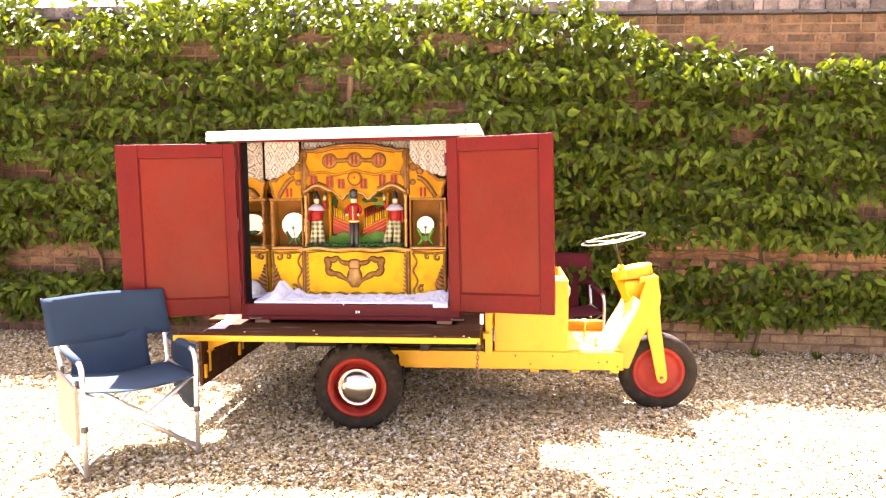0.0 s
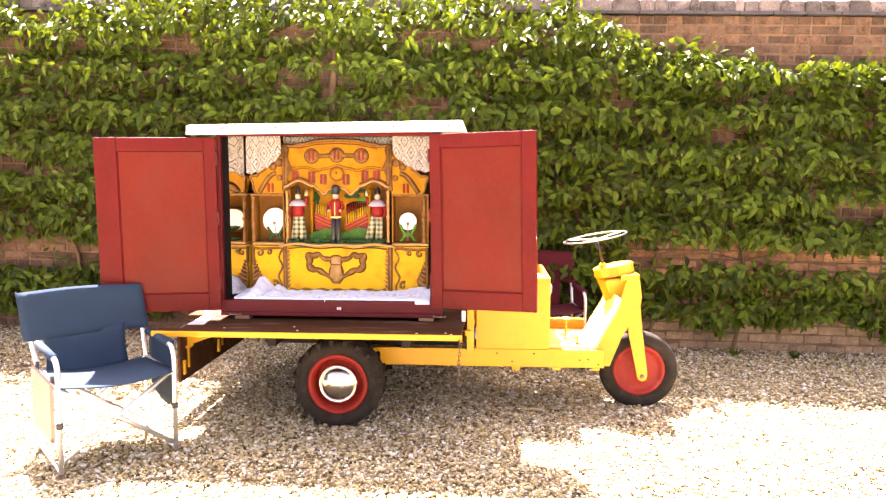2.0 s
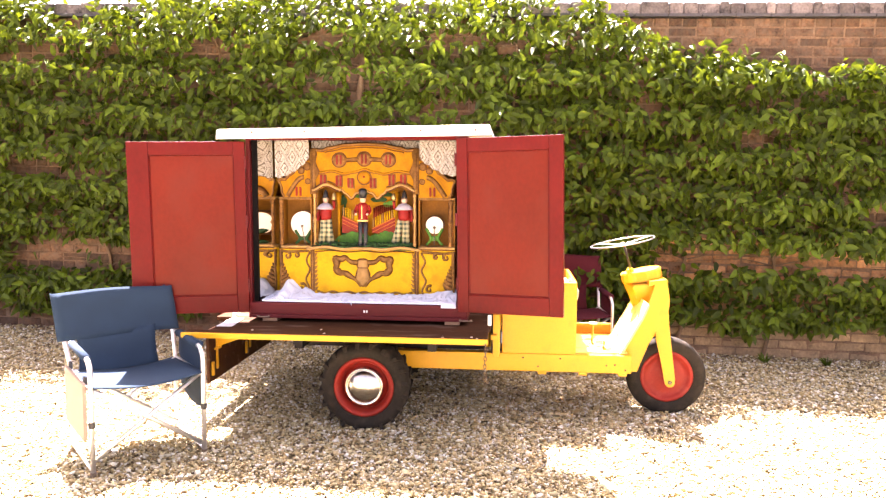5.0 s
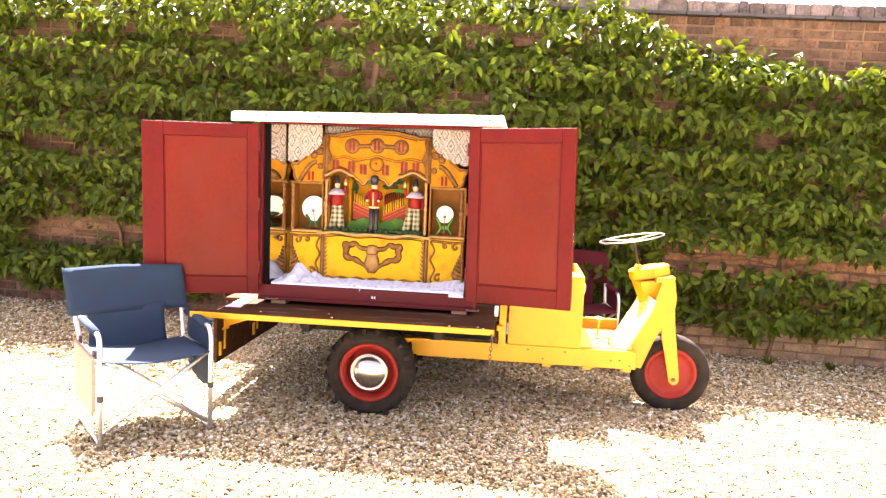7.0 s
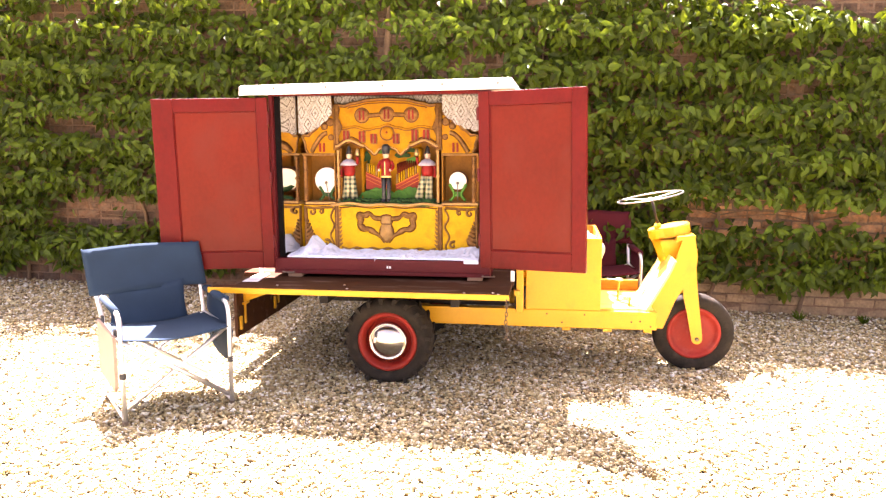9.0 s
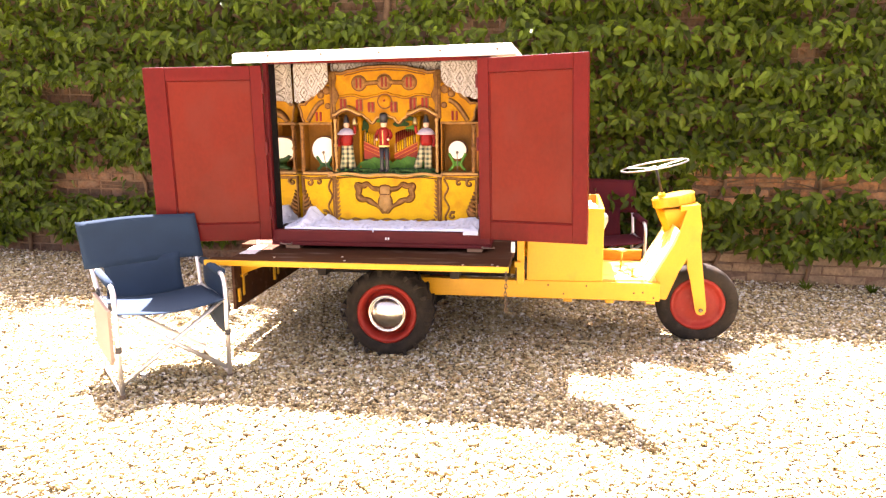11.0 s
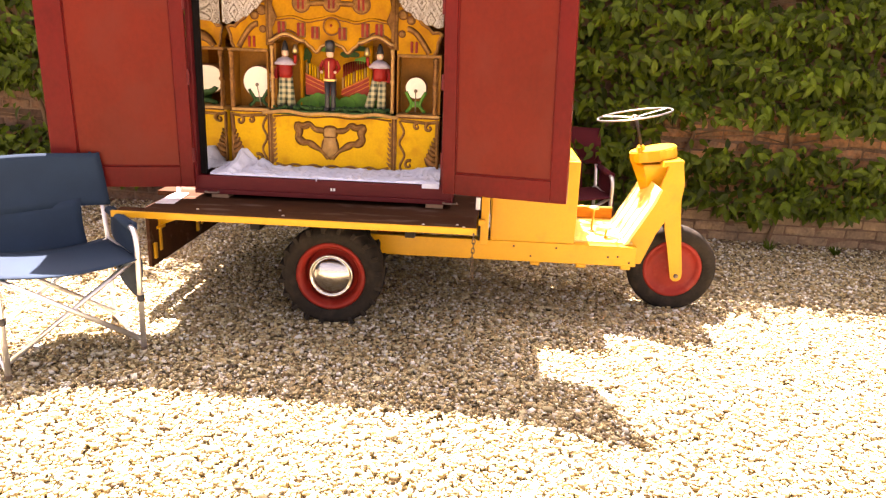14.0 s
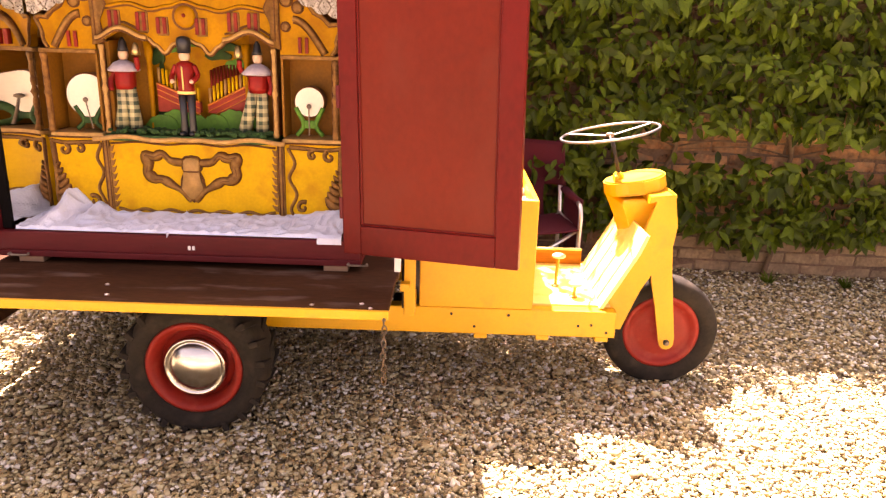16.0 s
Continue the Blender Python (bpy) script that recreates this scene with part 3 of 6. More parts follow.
plant = thing("climbing_plant", "dense green climbing plant trained over the brick wall", "climber", WALL_AT)
lm = bpy.data.meshes.new("leaf")
lm.from_pydata([tuple(p) for p in LV], [], LF)
for p in lm.polygons:
    p.use_smooth = True
lm.materials.append(M["leaf_one"])
single = 0
JV, JF = [], []
for (x, y, z, crown) in spots:
    m = leaf_matrix(x, y, z, crown)
    if single < 300 and 1.6 < x < 3.4 and 0.3 < z < 1.25:
        ob = new("leaf", lm)
        ob.parent = plant
        ob.matrix_basis = m
        single += 1
        continue
    mm = np.array(m)
    o = len(JV) * len(LV)
    JV.append(LV @ mm[:3, :3].T + mm[:3, 3])
    JF += [tuple(o + i for i in f) for f in LF]
me = bpy.data.meshes.new("leaves")
me.from_pydata(np.concatenate(JV).tolist(), [], JF)
me.polygons.foreach_set("use_smooth", np.ones(len(me.polygons), bool))
me.materials.append(M["leaf"])
ob = new("leaves", me)
ob.parent = plant
tagged(ob, "pointed green leaves with paler undersides", kind="stuff")
rs = random.Random(8)
for k, (x0, zt) in enumerate([(-4.3, 2.6), (-3.1, 2.65), (-2.05, 2.6), (-0.80, 2.65), (0.5, 2.7), (1.9, 2.4), (2.63, 2.3), (4.1, 2.2)]):
    bm = B()
    pts = [(x0 + (0.012 if k == 3 else 0.05) * math.sin(3 * i + k), WALL_Y - 0.035 - 0.01 * math.sin(2 * i), i * zt / 9) for i in range(10)]
    tube(bm, smooth_path(pts, 4), 0.017 if k != 3 else 0.055, 7, taper=lambda t: 1.1 - 0.7 * t)
    for i in range(2, 9):
        for sgn in (-1, 1):
            ln_ = rs.uniform(0.35, 0.75)
            px, py, pz = pts[i]
            tube(bm, smooth_path([(px, py, pz), (px + sgn * ln_ * 0.4, py - 0.01, pz + 0.05), (px + sgn * ln_, py - 0.02, pz + rs.uniform(0.0, 0.1))], 4),
                 0.006, 5, taper=lambda t: 1.1 - 0.8 * t)
    part("stem", bm, M["stem"], plant, "brown woody stem with side shoots" if k == 3 else "", True)
# weeds at the wall foot
for (wx, wy) in [(2.58, 6.42), (1.85, 6.3), (3.05, 6.4), (-3.0, 6.36)]:
    bm = B()
    for i in range(26):
        a, h = rs.uniform(0, 6.28), rs.uniform(0.03, 0.09)
        dx, dy = math.cos(a) * rs.uniform(0.01, 0.06), math.sin(a) * rs.uniform(0.01, 0.06)
        p = [bm.verts.new(q) for q in ((dx * 0.2 - 0.006, dy * 0.2, 0), (dx * 0.2 + 0.006, dy * 0.2, 0), (dx + 0.004, dy, h * 0.8), (dx * 1.4, dy * 1.4, h))]
        bm.faces.new(p[:3]); bm.faces.new((p[0], p[2], p[3]))
    ob = new("weed", mesh_of(bm, "weed", M["leaf_one"]))
    ob.matrix_world = WALL_AT @ Matrix.Translation((wx, wy, 0))
    tagged(ob, "small green weed tuft in the gravel", "weed", "weeds by the wall")

# ---- three-wheeled truck ----
TRUCK = pose(-0.585, 4.005, -0.012, 0, 0, 8.16) @ Matrix.Rotation(radians(-0.94), 4, "Y")
truck = thing("three_wheeled_truck", "yellow three-wheeled flatbed truck with red wheel rims, parked on gravel", "truck", TRUCK)
for y0 in (0.23, 0.82):
    bm = B()
    box(bm, 0.66, 2.165, y0, y0 + 0.055, 0.288, 0.395, 0.004)
    for bx in (1.62, 1.86, 2.09):
        box(bm, bx, bx + 0.05, y0 + 0.002, y0 + 0.05, 0.27, 0.288, 0.002)
    rail = part("chassis_rail", bm, M["yellow"], truck, "yellow painted steel chassis rail")
    for bx, bz in ((1.53, 0.37), (1.62, 0.32), (1.75, 0.37), (2.02, 0.335), (2.07, 0.34), (2.13, 0.31)):
        bm = B()
        lathe(bm, [(0.0055, 0), (0.0055, 0.003), (0.003, 0.005)], (bx, y0 - 0.004 if y0 < 0.5 else y0 + 0.055, bz), "y", 8)
        part("bolt", bm, M["dark"], rail)
for cx in (0.70, 0.95, 1.42, 1.8, 2.1):
    bm = B()
    box(bm, cx, cx + 0.05, 0.285, 0.82, 0.30, 0.36, 0.003)
    part("cross_member", bm, M["yellow"], truck)
# flatbed
bm = B()
box(bm, -0.190, 1.34, -0.003, 1.12, 0.575, 0.60, 0.002)
box(bm, -0.30, -0.1905, 0.11, 1.12, 0.575, 0.60, 0.002)
part("flatbed", bm, M["deck"], truck, "dark brown coated plywood bed")
bm = B()
for y0 in (0.02, 0.30, 0.80, 1.04):
    box(bm, -0.185, 1.32, y0, y0 + 0.05, 0.505, 0.574, 0.003)
for x0 in (-0.186, 0.2, 0.98, 1.27):
    box(bm, x0, x0 + 0.05, 0.025, 1.09, 0.44 if 0 < x0 < 1 else 0.51, 0.565, 0.003)
box(bm, 0.1, 1.3, 0.32, 0.36, 0.39, 0.51, 0.003)
box(bm, 0.1, 1.3, 0.76, 0.80, 0.39, 0.51, 0.003)
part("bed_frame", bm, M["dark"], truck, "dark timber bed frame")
bm = B()
box(bm, -0.19, 1.335, -0.352, -0.004, 0.582, 0.602, 0.002)
box(bm, -0.30, -0.1905, -0.352, -0.268, 0.582, 0.602, 0.002)
side = part("drop_side", bm, M["deck"], truck, "lowered brown plywood side board")
bm = B()
box(bm, -0.305, 1.338, -0.366, -0.3525, 0.576, 0.606, 0.003)
part("edge_strip", bm, M["yellow"], side, "yellow painted edge")
for bx, by in ((0.42, -0.2), (0.46, -0.29), (1.1, -0.32), (1.25, -0.3), (1.28, -0.335), (0.05, -0.25)):
    bm = B()
    lathe(bm, [(0.007, 0.6), (0.007, 0.604), (0.003, 0.606)], (bx, by, 0.0), "z", 10)
    part("screw", bm, M["alu"], side)
bm = B()
box(bm, -0.19, 1.335, 1.1215, 1.47, 0.582, 0.602, 0.002)
side = part("drop_side", bm, M["deck"], truck, "lowered brown plywood side board")
bm = B()
box(bm, -0.195, 1.338, 1.4705, 1.484, 0.576, 0.606, 0.003)
part("edge_strip", bm, M["yellow"], side, "yellow painted edge")
bm = B()
box(bm, -0.325, -0.305, 0.0, 1.12, 0.222, 0.535, 0.003)
tail = part("tail_board", bm, M["deck"], truck, "dark tail board hanging down")
for yy in (0.105, 0.66):
    bm = B()
    box(bm, -0.3045, -0.296, yy - 0.011, yy + 0.011, 0.285, 0.535, 0.002)
    box(bm, -0.3045, -0.284, yy - 0.035, yy + 0.035, 0.405, 0.419, 0.003)
    box(bm, -0.3045, -0.290, yy - 0.085, yy - 0.062, 0.262, 0.345, 0.003)
    br = part("bracket", bm, M["yellow"], tail, "yellow hinge bracket")
    bm = B()
    prism(bm, [(-0.2955, 0.535), (-0.188, 0.560), (0.05, 0.560), (0.05, 0.545), (-0.2955, 0.42)], yy - 0.003, yy + 0.003)
    part("gusset", bm, M["yellow"], br, "triangular yellow gusset")
bm = B()
box(bm, 1.352, 1.393, 0.13, 0.18, 0.395, 0.645, 0.003)
box(bm, 1.34, 1.375, 0.10, 0.132, 0.50, 0.53, 0.002)
box(bm, 1.352, 1.393, 0.175, 0.30, 0.395, 0.44, 0.003)
part("stake_post", bm, M["yellow"], truck, "upright yellow post at the bed's end")
bm = B()
box(bm, 1.352, 1.393, 0.93, 0.98, 0.395, 0.645, 0.003)
box(bm, 1.352, 1.393, 0.80, 0.94, 0.395, 0.44, 0.003)
part("stake_post", bm, M["yellow"], truck)
bm = B()
box(bm, 1.3405, 1.351, 0.19, 1.12, 0.40, 0.655, 0.002)
box(bm, 1.3515, 1.404, 0.24, 1.10, 0.40, 0.415, 0.002)
part("head_board", bm, M["dark"], truck, "dark board closing the bed's front end")
# chain
chain = part("chain_hook", lathe(B(), [(0.006, 0), (0.006, 0.012)], (1.325, -0.372, 0.58), "y", 8), M["steel"], truck)
for k in range(10):
    bm = B()
    cz = 0.572 - 0.021 * k
    c = []
    for i in range(12):
        a = 2 * math.pi * i / 12
        u, w = 0.007 * math.cos(a), 0.014 * math.sin(a)
        c.append((1.325 + (u if k % 2 else 0) + 0.002 * math.sin(k), -0.376 + (0 if k % 2 else u), cz + w))
    tube(bm, c, 0.0025, 5, True)
    part("chain_link", bm, M["rust"], chain)
# seat box, open at the top
bm = B()
box(bm, 1.405, 1.84, 0.225, 0.245, 0.397, 0.825, 0.004)
seat = part("seat_box", bm, M["yellow"], truck, "open-topped yellow plywood seat box")
for nm, a in (("box_panel", (1.405, 1.84, 0.855, 0.875, 0.397, 0.825)), ("box_panel", (1.82, 1.84, 0.2455, 0.8545, 0.397, 0.825)),
              ("box_panel", (1.405, 1.425, 0.2455, 0.8545, 0.397, 0.825)), ("box_floor", (1.4255, 1.8195, 0.2455, 0.8545, 0.40, 0.415)),
              ("box_rail", (1.4255, 1.8195, 0.30, 0.33, 0.76, 0.79))):
    bm = B()
    box(bm, *a, 0.003)
    part(nm, bm, M["yellow"], seat)
# driver's floor
bm = B()
box(bm, 1.842, 2.15, 0.287, 0.818, 0.385, 0.402, 0.002)
part("floor_plate", bm, M["pale_yellow"], truck, "yellow driver's floor, coloured pale for sunlight")
bm = B()
box(bm, 1.842, 2.118, 0.80, 0.815, 0.403, 0.468, 0.003)
far = part("side_panel", bm, M["board"], truck, "low ochre board on the floor's far side")
bm = B()
box(bm, 1.842, 2.118, 0.797, 0.818, 0.4685, 0.476, 0.002)
part("top_edge", bm, M["pale_yellow"], far, "top edge coloured pale for sunlight")
for px_, py_, h in ((1.962, 0.50, 0.125), (2.018, 0.37, 0.05)):
    bm = B()
    tube(bm, [(px_, py_, 0.40), (px_ + 0.005, py_, 0.40 + h)], 0.0065, 8)
    lathe(bm, [(0.017, 0.402), (0.017, 0.406), (0.009, 0.410)], (px_, py_, 0.0), "z", 12)
    ped = part("pedal", bm, M["orange"], truck, "orange pedal stem")
    bm = B()
    lathe(bm, [(0.006, 0), (0.026, 0.003), (0.028, 0.010), (0.022, 0.015), (0.004, 0.017)], (px_ + 0.006, py_, 0.40 + h), "z", 16)
    part("pedal_pad", bm, M["doll_cream"], ped, "round pale pedal pad", True)
# steering head: two side plates, sloped panel, top
plate = [(2.135, 0.262), (2.225, 0.258), (2.29, 0.43), (2.402, 0.63), (2.409, 0.70), (2.388, 0.822), (2.322, 0.812), (2.270, 0.632), (2.225, 0.56), (2.115, 0.40), (2.135, 0.38)]
for y0 in (0.395, 0.685):
    bm = B()
    prism(bm, plate, y0, y0 + 0.018)
    part("head_plate", bm, M["yellow"], truck, "folded yellow steering head plate")
bm = B()
prism(bm, [(2.10, 0.402), (2.115, 0.40), (2.235, 0.62), (2.264, 0.695), (2.252, 0.70), (2.222, 0.625)], 0.25, 0.74)
for k in range(4):
    tube(bm, [(2.105, 0.33 + 0.11 * k, 0.415), (2.219, 0.33 + 0.11 * k, 0.622)], 0.004, 6)
# the panel's paleness is sunlight in the colour, not another paint
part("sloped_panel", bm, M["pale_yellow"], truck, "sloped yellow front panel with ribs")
bm = B()
rings = []
for z, xa, xb, ya, yb in ((0.605, 2.262, 2.292, 0.50, 0.60), (0.70, 2.232, 2.315, 0.475, 0.63), (0.785, 2.196, 2.350, 0.45, 0.66), (0.798, 2.205, 2.352, 0.455, 0.655)):
    rings.append([bm.verts.new(p) for p in ((xa, ya, z - 0.012), (xb, ya, z + 0.006), (xb, yb, z + 0.006), (xa - 0.03, yb, z - 0.012))])
for lo_, hi_ in zip(rings, rings[1:]):
    for k in range(4):
        bm.faces.new((lo_[k], lo_[(k + 1) % 4], hi_[(k + 1) % 4], hi_[k]))
bm.faces.new(rings[0][::-1])
bm.faces.new(rings[-1])
bmesh.ops.bevel(bm, geom=list(bm.edges), offset=0.003, segments=1, affect="EDGES")
part("neck", bm, M["yellow"], truck, "yellow steering neck")
bm = B()
prism(bm, [(2.29, 0.818), (2.39, 0.828), (2.392, 0.816), (2.285, 0.79)], 0.39, 0.71)
part("head_top", bm, M["yellow"], truck)


def stadium(x0, x1, r, n=10):
    out = []
    for k in range(n + 1):
        a = -math.pi / 2 + math.pi * k / n
        out.append((x1 - r + r * math.cos(a), r * math.sin(a)))
    for k in range(n + 1):
        a = math.pi / 2 + math.pi * k / n
        out.append((x0 + r * 0.75 + r * 0.75 * math.cos(a), r * 0.75 * math.sin(a)))
    return out


bm = B()
prism(bm, stadium(0, 0.25, 0.11), 0, 0.06, "z")
bmesh.ops.bevel(bm, geom=[e for e in bm.edges if abs(e.verts[0].co.z - e.verts[1].co.z) < 1e-4], offset=0.006, segments=2, affect="EDGES")
bm.transform(Matrix.Translation((2.146, 0.555, 0.782)) @ Euler((0, radians(-12), 0)).to_matrix().to_4x4())
cap = part("chain_case", bm, M["yellow"], truck, "flat rounded yellow steering chain case")
bm = B()
lathe(bm, [(0.022, 0), (0.022, 0.02), (0.014, 0.03)], (2.193, 0.555, 0.850), "z", 12)
box(bm, 2.168, 2.183, 0.50, 0.53, 0.838, 0.873, 0.002)
part("collar", bm, M["yellow"], cap)
bm = B()
tube(bm, [(2.198, 0.555, 0.86), (2.148, 0.555, 1.036)], 0.0075, 10)
part("steering_column", bm, M["dark"], truck, "thin dark steel steering column", True)
SW = Matrix.Translation((2.142, 0.555, 1.040)) @ Euler((0, radians(-11), 0)).to_matrix().to_4x4()
bm = B()
tube(bm, [SW @ Vector((0.195 * math.cos(a), 0.195 * math.sin(a), 0)) for a in [2 * math.pi * k / 48 for k in range(48)]], 0.0052, 8, True)
sw = part("steering_wheel", bm, M["wheel_silver"], truck, "thin silver steering wheel rim", True)
for a in (20, 140, 260):
    bm = B()
    a = radians(a)
    tube(bm, [SW @ Vector((0.02 * math.cos(a), 0.02 * math.sin(a), -0.012)), SW @ Vector((0.193 * math.cos(a), 0.193 * math.sin(a), 0))], 0.0028, 6)
    part("spoke", bm, M["alu"], sw)
bm = B()
ball(bm, SW @ Vector((0, 0, -0.01)), 0.017, 1, 1, 0.6)
part("boss", bm, M["steel"], sw, "", True)
# fork and front wheel
for y0 in (0.445, 0.645):
    bm = B()
    prism(bm, [(2.335, 0.60), (2.41, 0.66), (2.425, 0.50), (2.466, 0.212)] + [(2.436 + 0.031 * math.cos(radians(a)), 0.184 + 0.031 * math.sin(radians(a)))
                                                                            for a in range(10, -195, -23)] + [(2.37, 0.35), (2.345, 0.45)], y0, y0 + 0.014)
    fork = part("fork_leg", bm, M["yellow"], truck, "flat yellow fork leg")
    bm = B()
    lathe(bm, [(0.013, -0.004), (0.013, 0.018)], (2.436, y0, 0.184), "y", 12)
    part("axle_nut", bm, M["black"], fork)


def wheel(name, cx, cy, cz, R, rim_r, width, side, lugs, cap_r, label):
    """A tyre on a pressed rim; side: -1 or 1, the face that looks outwards."""
    w = width / 2
    hub = part(name, lathe(B(), [(rim_r * 0.5, -w * 0.5), (rim_r * 0.5, w * 0.5)], (cx, cy, cz), "y", 24), M["dark"] if cap_r else M["rim"], truck, label)
    c = (cx, cy, cz)
    bm = B()
    h = R - rim_r
    lathe(bm, [(rim_r - 0.004, -w * 0.72), (rim_r + h * 0.15, -w * 0.92), (rim_r + h * 0.5, -w), (R - h * 0.22, -w * 0.93), (R - h * 0.03, -w * 0.62), (R, -w * 0.2),
               (R, w * 0.2), (R - h * 0.03, w * 0.62), (R - h * 0.22, w * 0.93), (rim_r + h * 0.5, w), (rim_r + h * 0.15, w * 0.92), (rim_r - 0.004, w * 0.72)], c, "y", 56, 0, True)
    part("tyre", bm, M["rubber"], hub, "dusty black tyre with block tread" if lugs else "smooth black tyre", True)
    for s in (-1, 1) if lugs else ():
        b = B()
        box(b, R - h * 0.36, R + 0.004, 0.004, w * 0.99, -0.011, 0.011, 0.003)
        for v in b.verts:
            v.co.z += v.co.y * 0.3
            v.co.y *= s
        block = mesh_of(b, "tread_block", M["rubber"])
        for k in range(lugs):
            o = new("tread_block", block)
            o.parent = hub
            o.matrix_basis = Matrix.Translation(c) @ Matrix.Rotation(2 * math.pi * (k + (0.5 if s > 0 else 0)) / lugs, 4, "Y")
    bm = B()
    s = side
    rr = rim_r
    if cap_r:
        lathe(bm, [(rr, -s * w * 0.4), (rr + 0.002, s * w * 0.80), (rr - 0.006, s * w * 0.86), (rr - 0.017, s * w * 0.83), (rr - 0.026, s * w * 0.74), (rr - 0.035, s * w * 0.52), (rr - 0.043, s * w * 0.2)],
              c, "y", 48, 0, True)
    else:
        lathe(bm, [(rr, -s * w * 0.3), (rr + 0.002, s * w * 0.80), (rr - 0.006, s * w * 0.86), (rr - 0.016, s * w * 0.82), (rr - 0.026, s * w * 0.72), (rr - 0.034, s * w * 0.56), (rr * 0.62, s * w * 0.62),
                   (rr * 0.3, s * w * 0.66), (0.01, s * w * 0.66)], c, "y", 48)
    part("rim", bm, M["rim"], hub, "red painted steel rim", True)
    if cap_r:
        bm = B()
        lathe(bm, [(rr - 0.0425, s * w * 0.18), (rr - 0.044, s * w * 0.26), (rr - 0.050, s * w * 0.25), (rr * 0.6, s * w * 0.22), (0.02, s * w * 0.22)], c, "y", 40)
        part("wheel_disc", bm, M["disc"], hub, "dark red recessed wheel disc", True)
    bm = B()
    lathe(bm, [(rr, s * w * 0.3), (rr + 0.002, -s * w * 0.80), (rr - 0.016, -s * w * 0.80), (rr - 0.022, -s * w * 0.5), (0.01, -s * w * 0.45)], c, "y", 48)
    part("rim", bm, M["rim"], hub, "", True)
    if cap_r:
        bm = B()
        o = s * w * 0.62
        lathe(bm, [(cap_r * 0.9, o - s * 0.075), (cap_r, o - s * 0.008), (cap_r, o + s * 0.004), (cap_r * 0.97, o + s * 0.013), (cap_r * 0.91, o + s * 0.015), (cap_r * 0.86, o + s * 0.009), (cap_r * 0.835, o + s * 0.008),
                   (cap_r * 0.80, o + s * 0.012), (cap_r * 0.65, o + s * 0.024), (cap_r * 0.45, o + s * 0.033), (cap_r * 0.22, o + s * 0.038), (0.004, o + s * 0.040)], c, "y", 56)
        part("hubcap", bm, M["chrome"], hub, "domed chrome hubcap", True)
    return hub


wheel("rear_wheel", 0.624, 0.030, 0.243, 0.254, 0.172, 0.212, -1, 20, 0.112, "rear wheel with red rim and chrome hubcap")
wheel("rear_wheel", 0.624, 1.090, 0.243, 0.254, 0.172, 0.212, 1, 20, 0.112, "rear wheel with red rim and chrome hubcap")
wheel("front_wheel", 2.428, 0.552, 0.206, 0.243, 0.160, 0.115, -1, 0, 0, "front wheel with plain red disc rim")
bm = B()
tube(bm, [(0.624, 0.05, 0.242), (0.624, 1.07, 0.242)], 0.03, 12)
part("rear_axle", bm, M["dark"], truck)
bm = B()
tube(bm, [(2.436, 0.43, 0.184), (2.436, 0.675, 0.184)], 0.009, 8)
part("front_axle", bm, M["steel"], truck)
for y0 in (0.30, 0.75):
    bm = B()
    box(bm, 0.60, 0.66, y0, y0 + 0.05, 0.26, 0.45, 0.003)
    part("spring_block", bm, M["dark"], truck)
bm = B()
box(bm, 1.28, 1.44, 0.50, 0.64, 0.235, 0.30, 0.006)
part("motor_box", bm, M["dark"], truck, "dark box slung under the chassis")

# ---- organ case ----
case = thing("organ_case", "dark red wooden organ case, white roof, doors open, on truck", "cabinet", TRUCK)
X0, X1, CB, CT, CD = -0.06, 1.21, 0.622, 1.662, 0.92
bm = B()
box(bm, X0, X1, 0.0, CD, CB, CB + 0.022, 0.003)
box(bm, X0, X1, 0.0, 0.03, CB + 0.0222, 0.712, 0.004)
part("base_board", bm, M["base_red"], case, "dark red base board")
for a, b in ((X0, X0 + 0.022), (X1 - 0.06, X1)):
    bm = B()
    box(bm, a, b, 0.0, 0.045, 0.7125, CT, 0.003)
    part("front_post", bm, M["base_red"], case)
for a, b in ((X0, X0 + 0.02), (X1 - 0.02, X1)):
    bm = B()
    box(bm, a, b, 0.0455, CD, 0.6445, CT, 0.003)
    part("side_panel", bm, M["red"], case)
bm = B()
box(bm, X0 + 0.0205, X1 - 0.0205, CD - 0.015, CD, 0.6445, CT, 0.003)
part("back_panel", bm, M["red"], case)
bm = B()
box(bm, X0 + 0.0225, X1 - 0.0605, 0.0, 0.03, 1.642, CT, 0.003)
part("top_rail", bm, M["red"], case)
bm = B()
prism(bm, [(-0.203, 1.664), (1.335, 1.679), (1.325, 1.724), (-0.203, 1.700)], -0.045, CD + 0.08)
bmesh.ops.bevel(bm, geom=list(bm.edges), offset=0.004, segments=1, affect="EDGES")
roof = part("roof", bm, M["white"], case, "flat white painted roof board")
bm = B()
prism(bm, [(-0.206, 1.645), (1.338, 1.664), (1.338, 1.681), (-0.206, 1.666)], -0.06, -0.0455)
prism(bm, [(-0.206, 1.6665), (1.338, 1.6815), (1.330, 1.716), (-0.206, 1.694)], -0.055, -0.0455)
part("fascia", bm, M["white"], roof, "white front fascia")
for bx in (0.0, 0.3, 0.62, 0.95, 1.25):
    bm = B()
    lathe(bm, [(0.006, -0.061), (0.006, -0.056)], (bx, 0, 1.682 + 0.0095 * bx), "y", 8)
    part("screw", bm, M["steel"], roof)
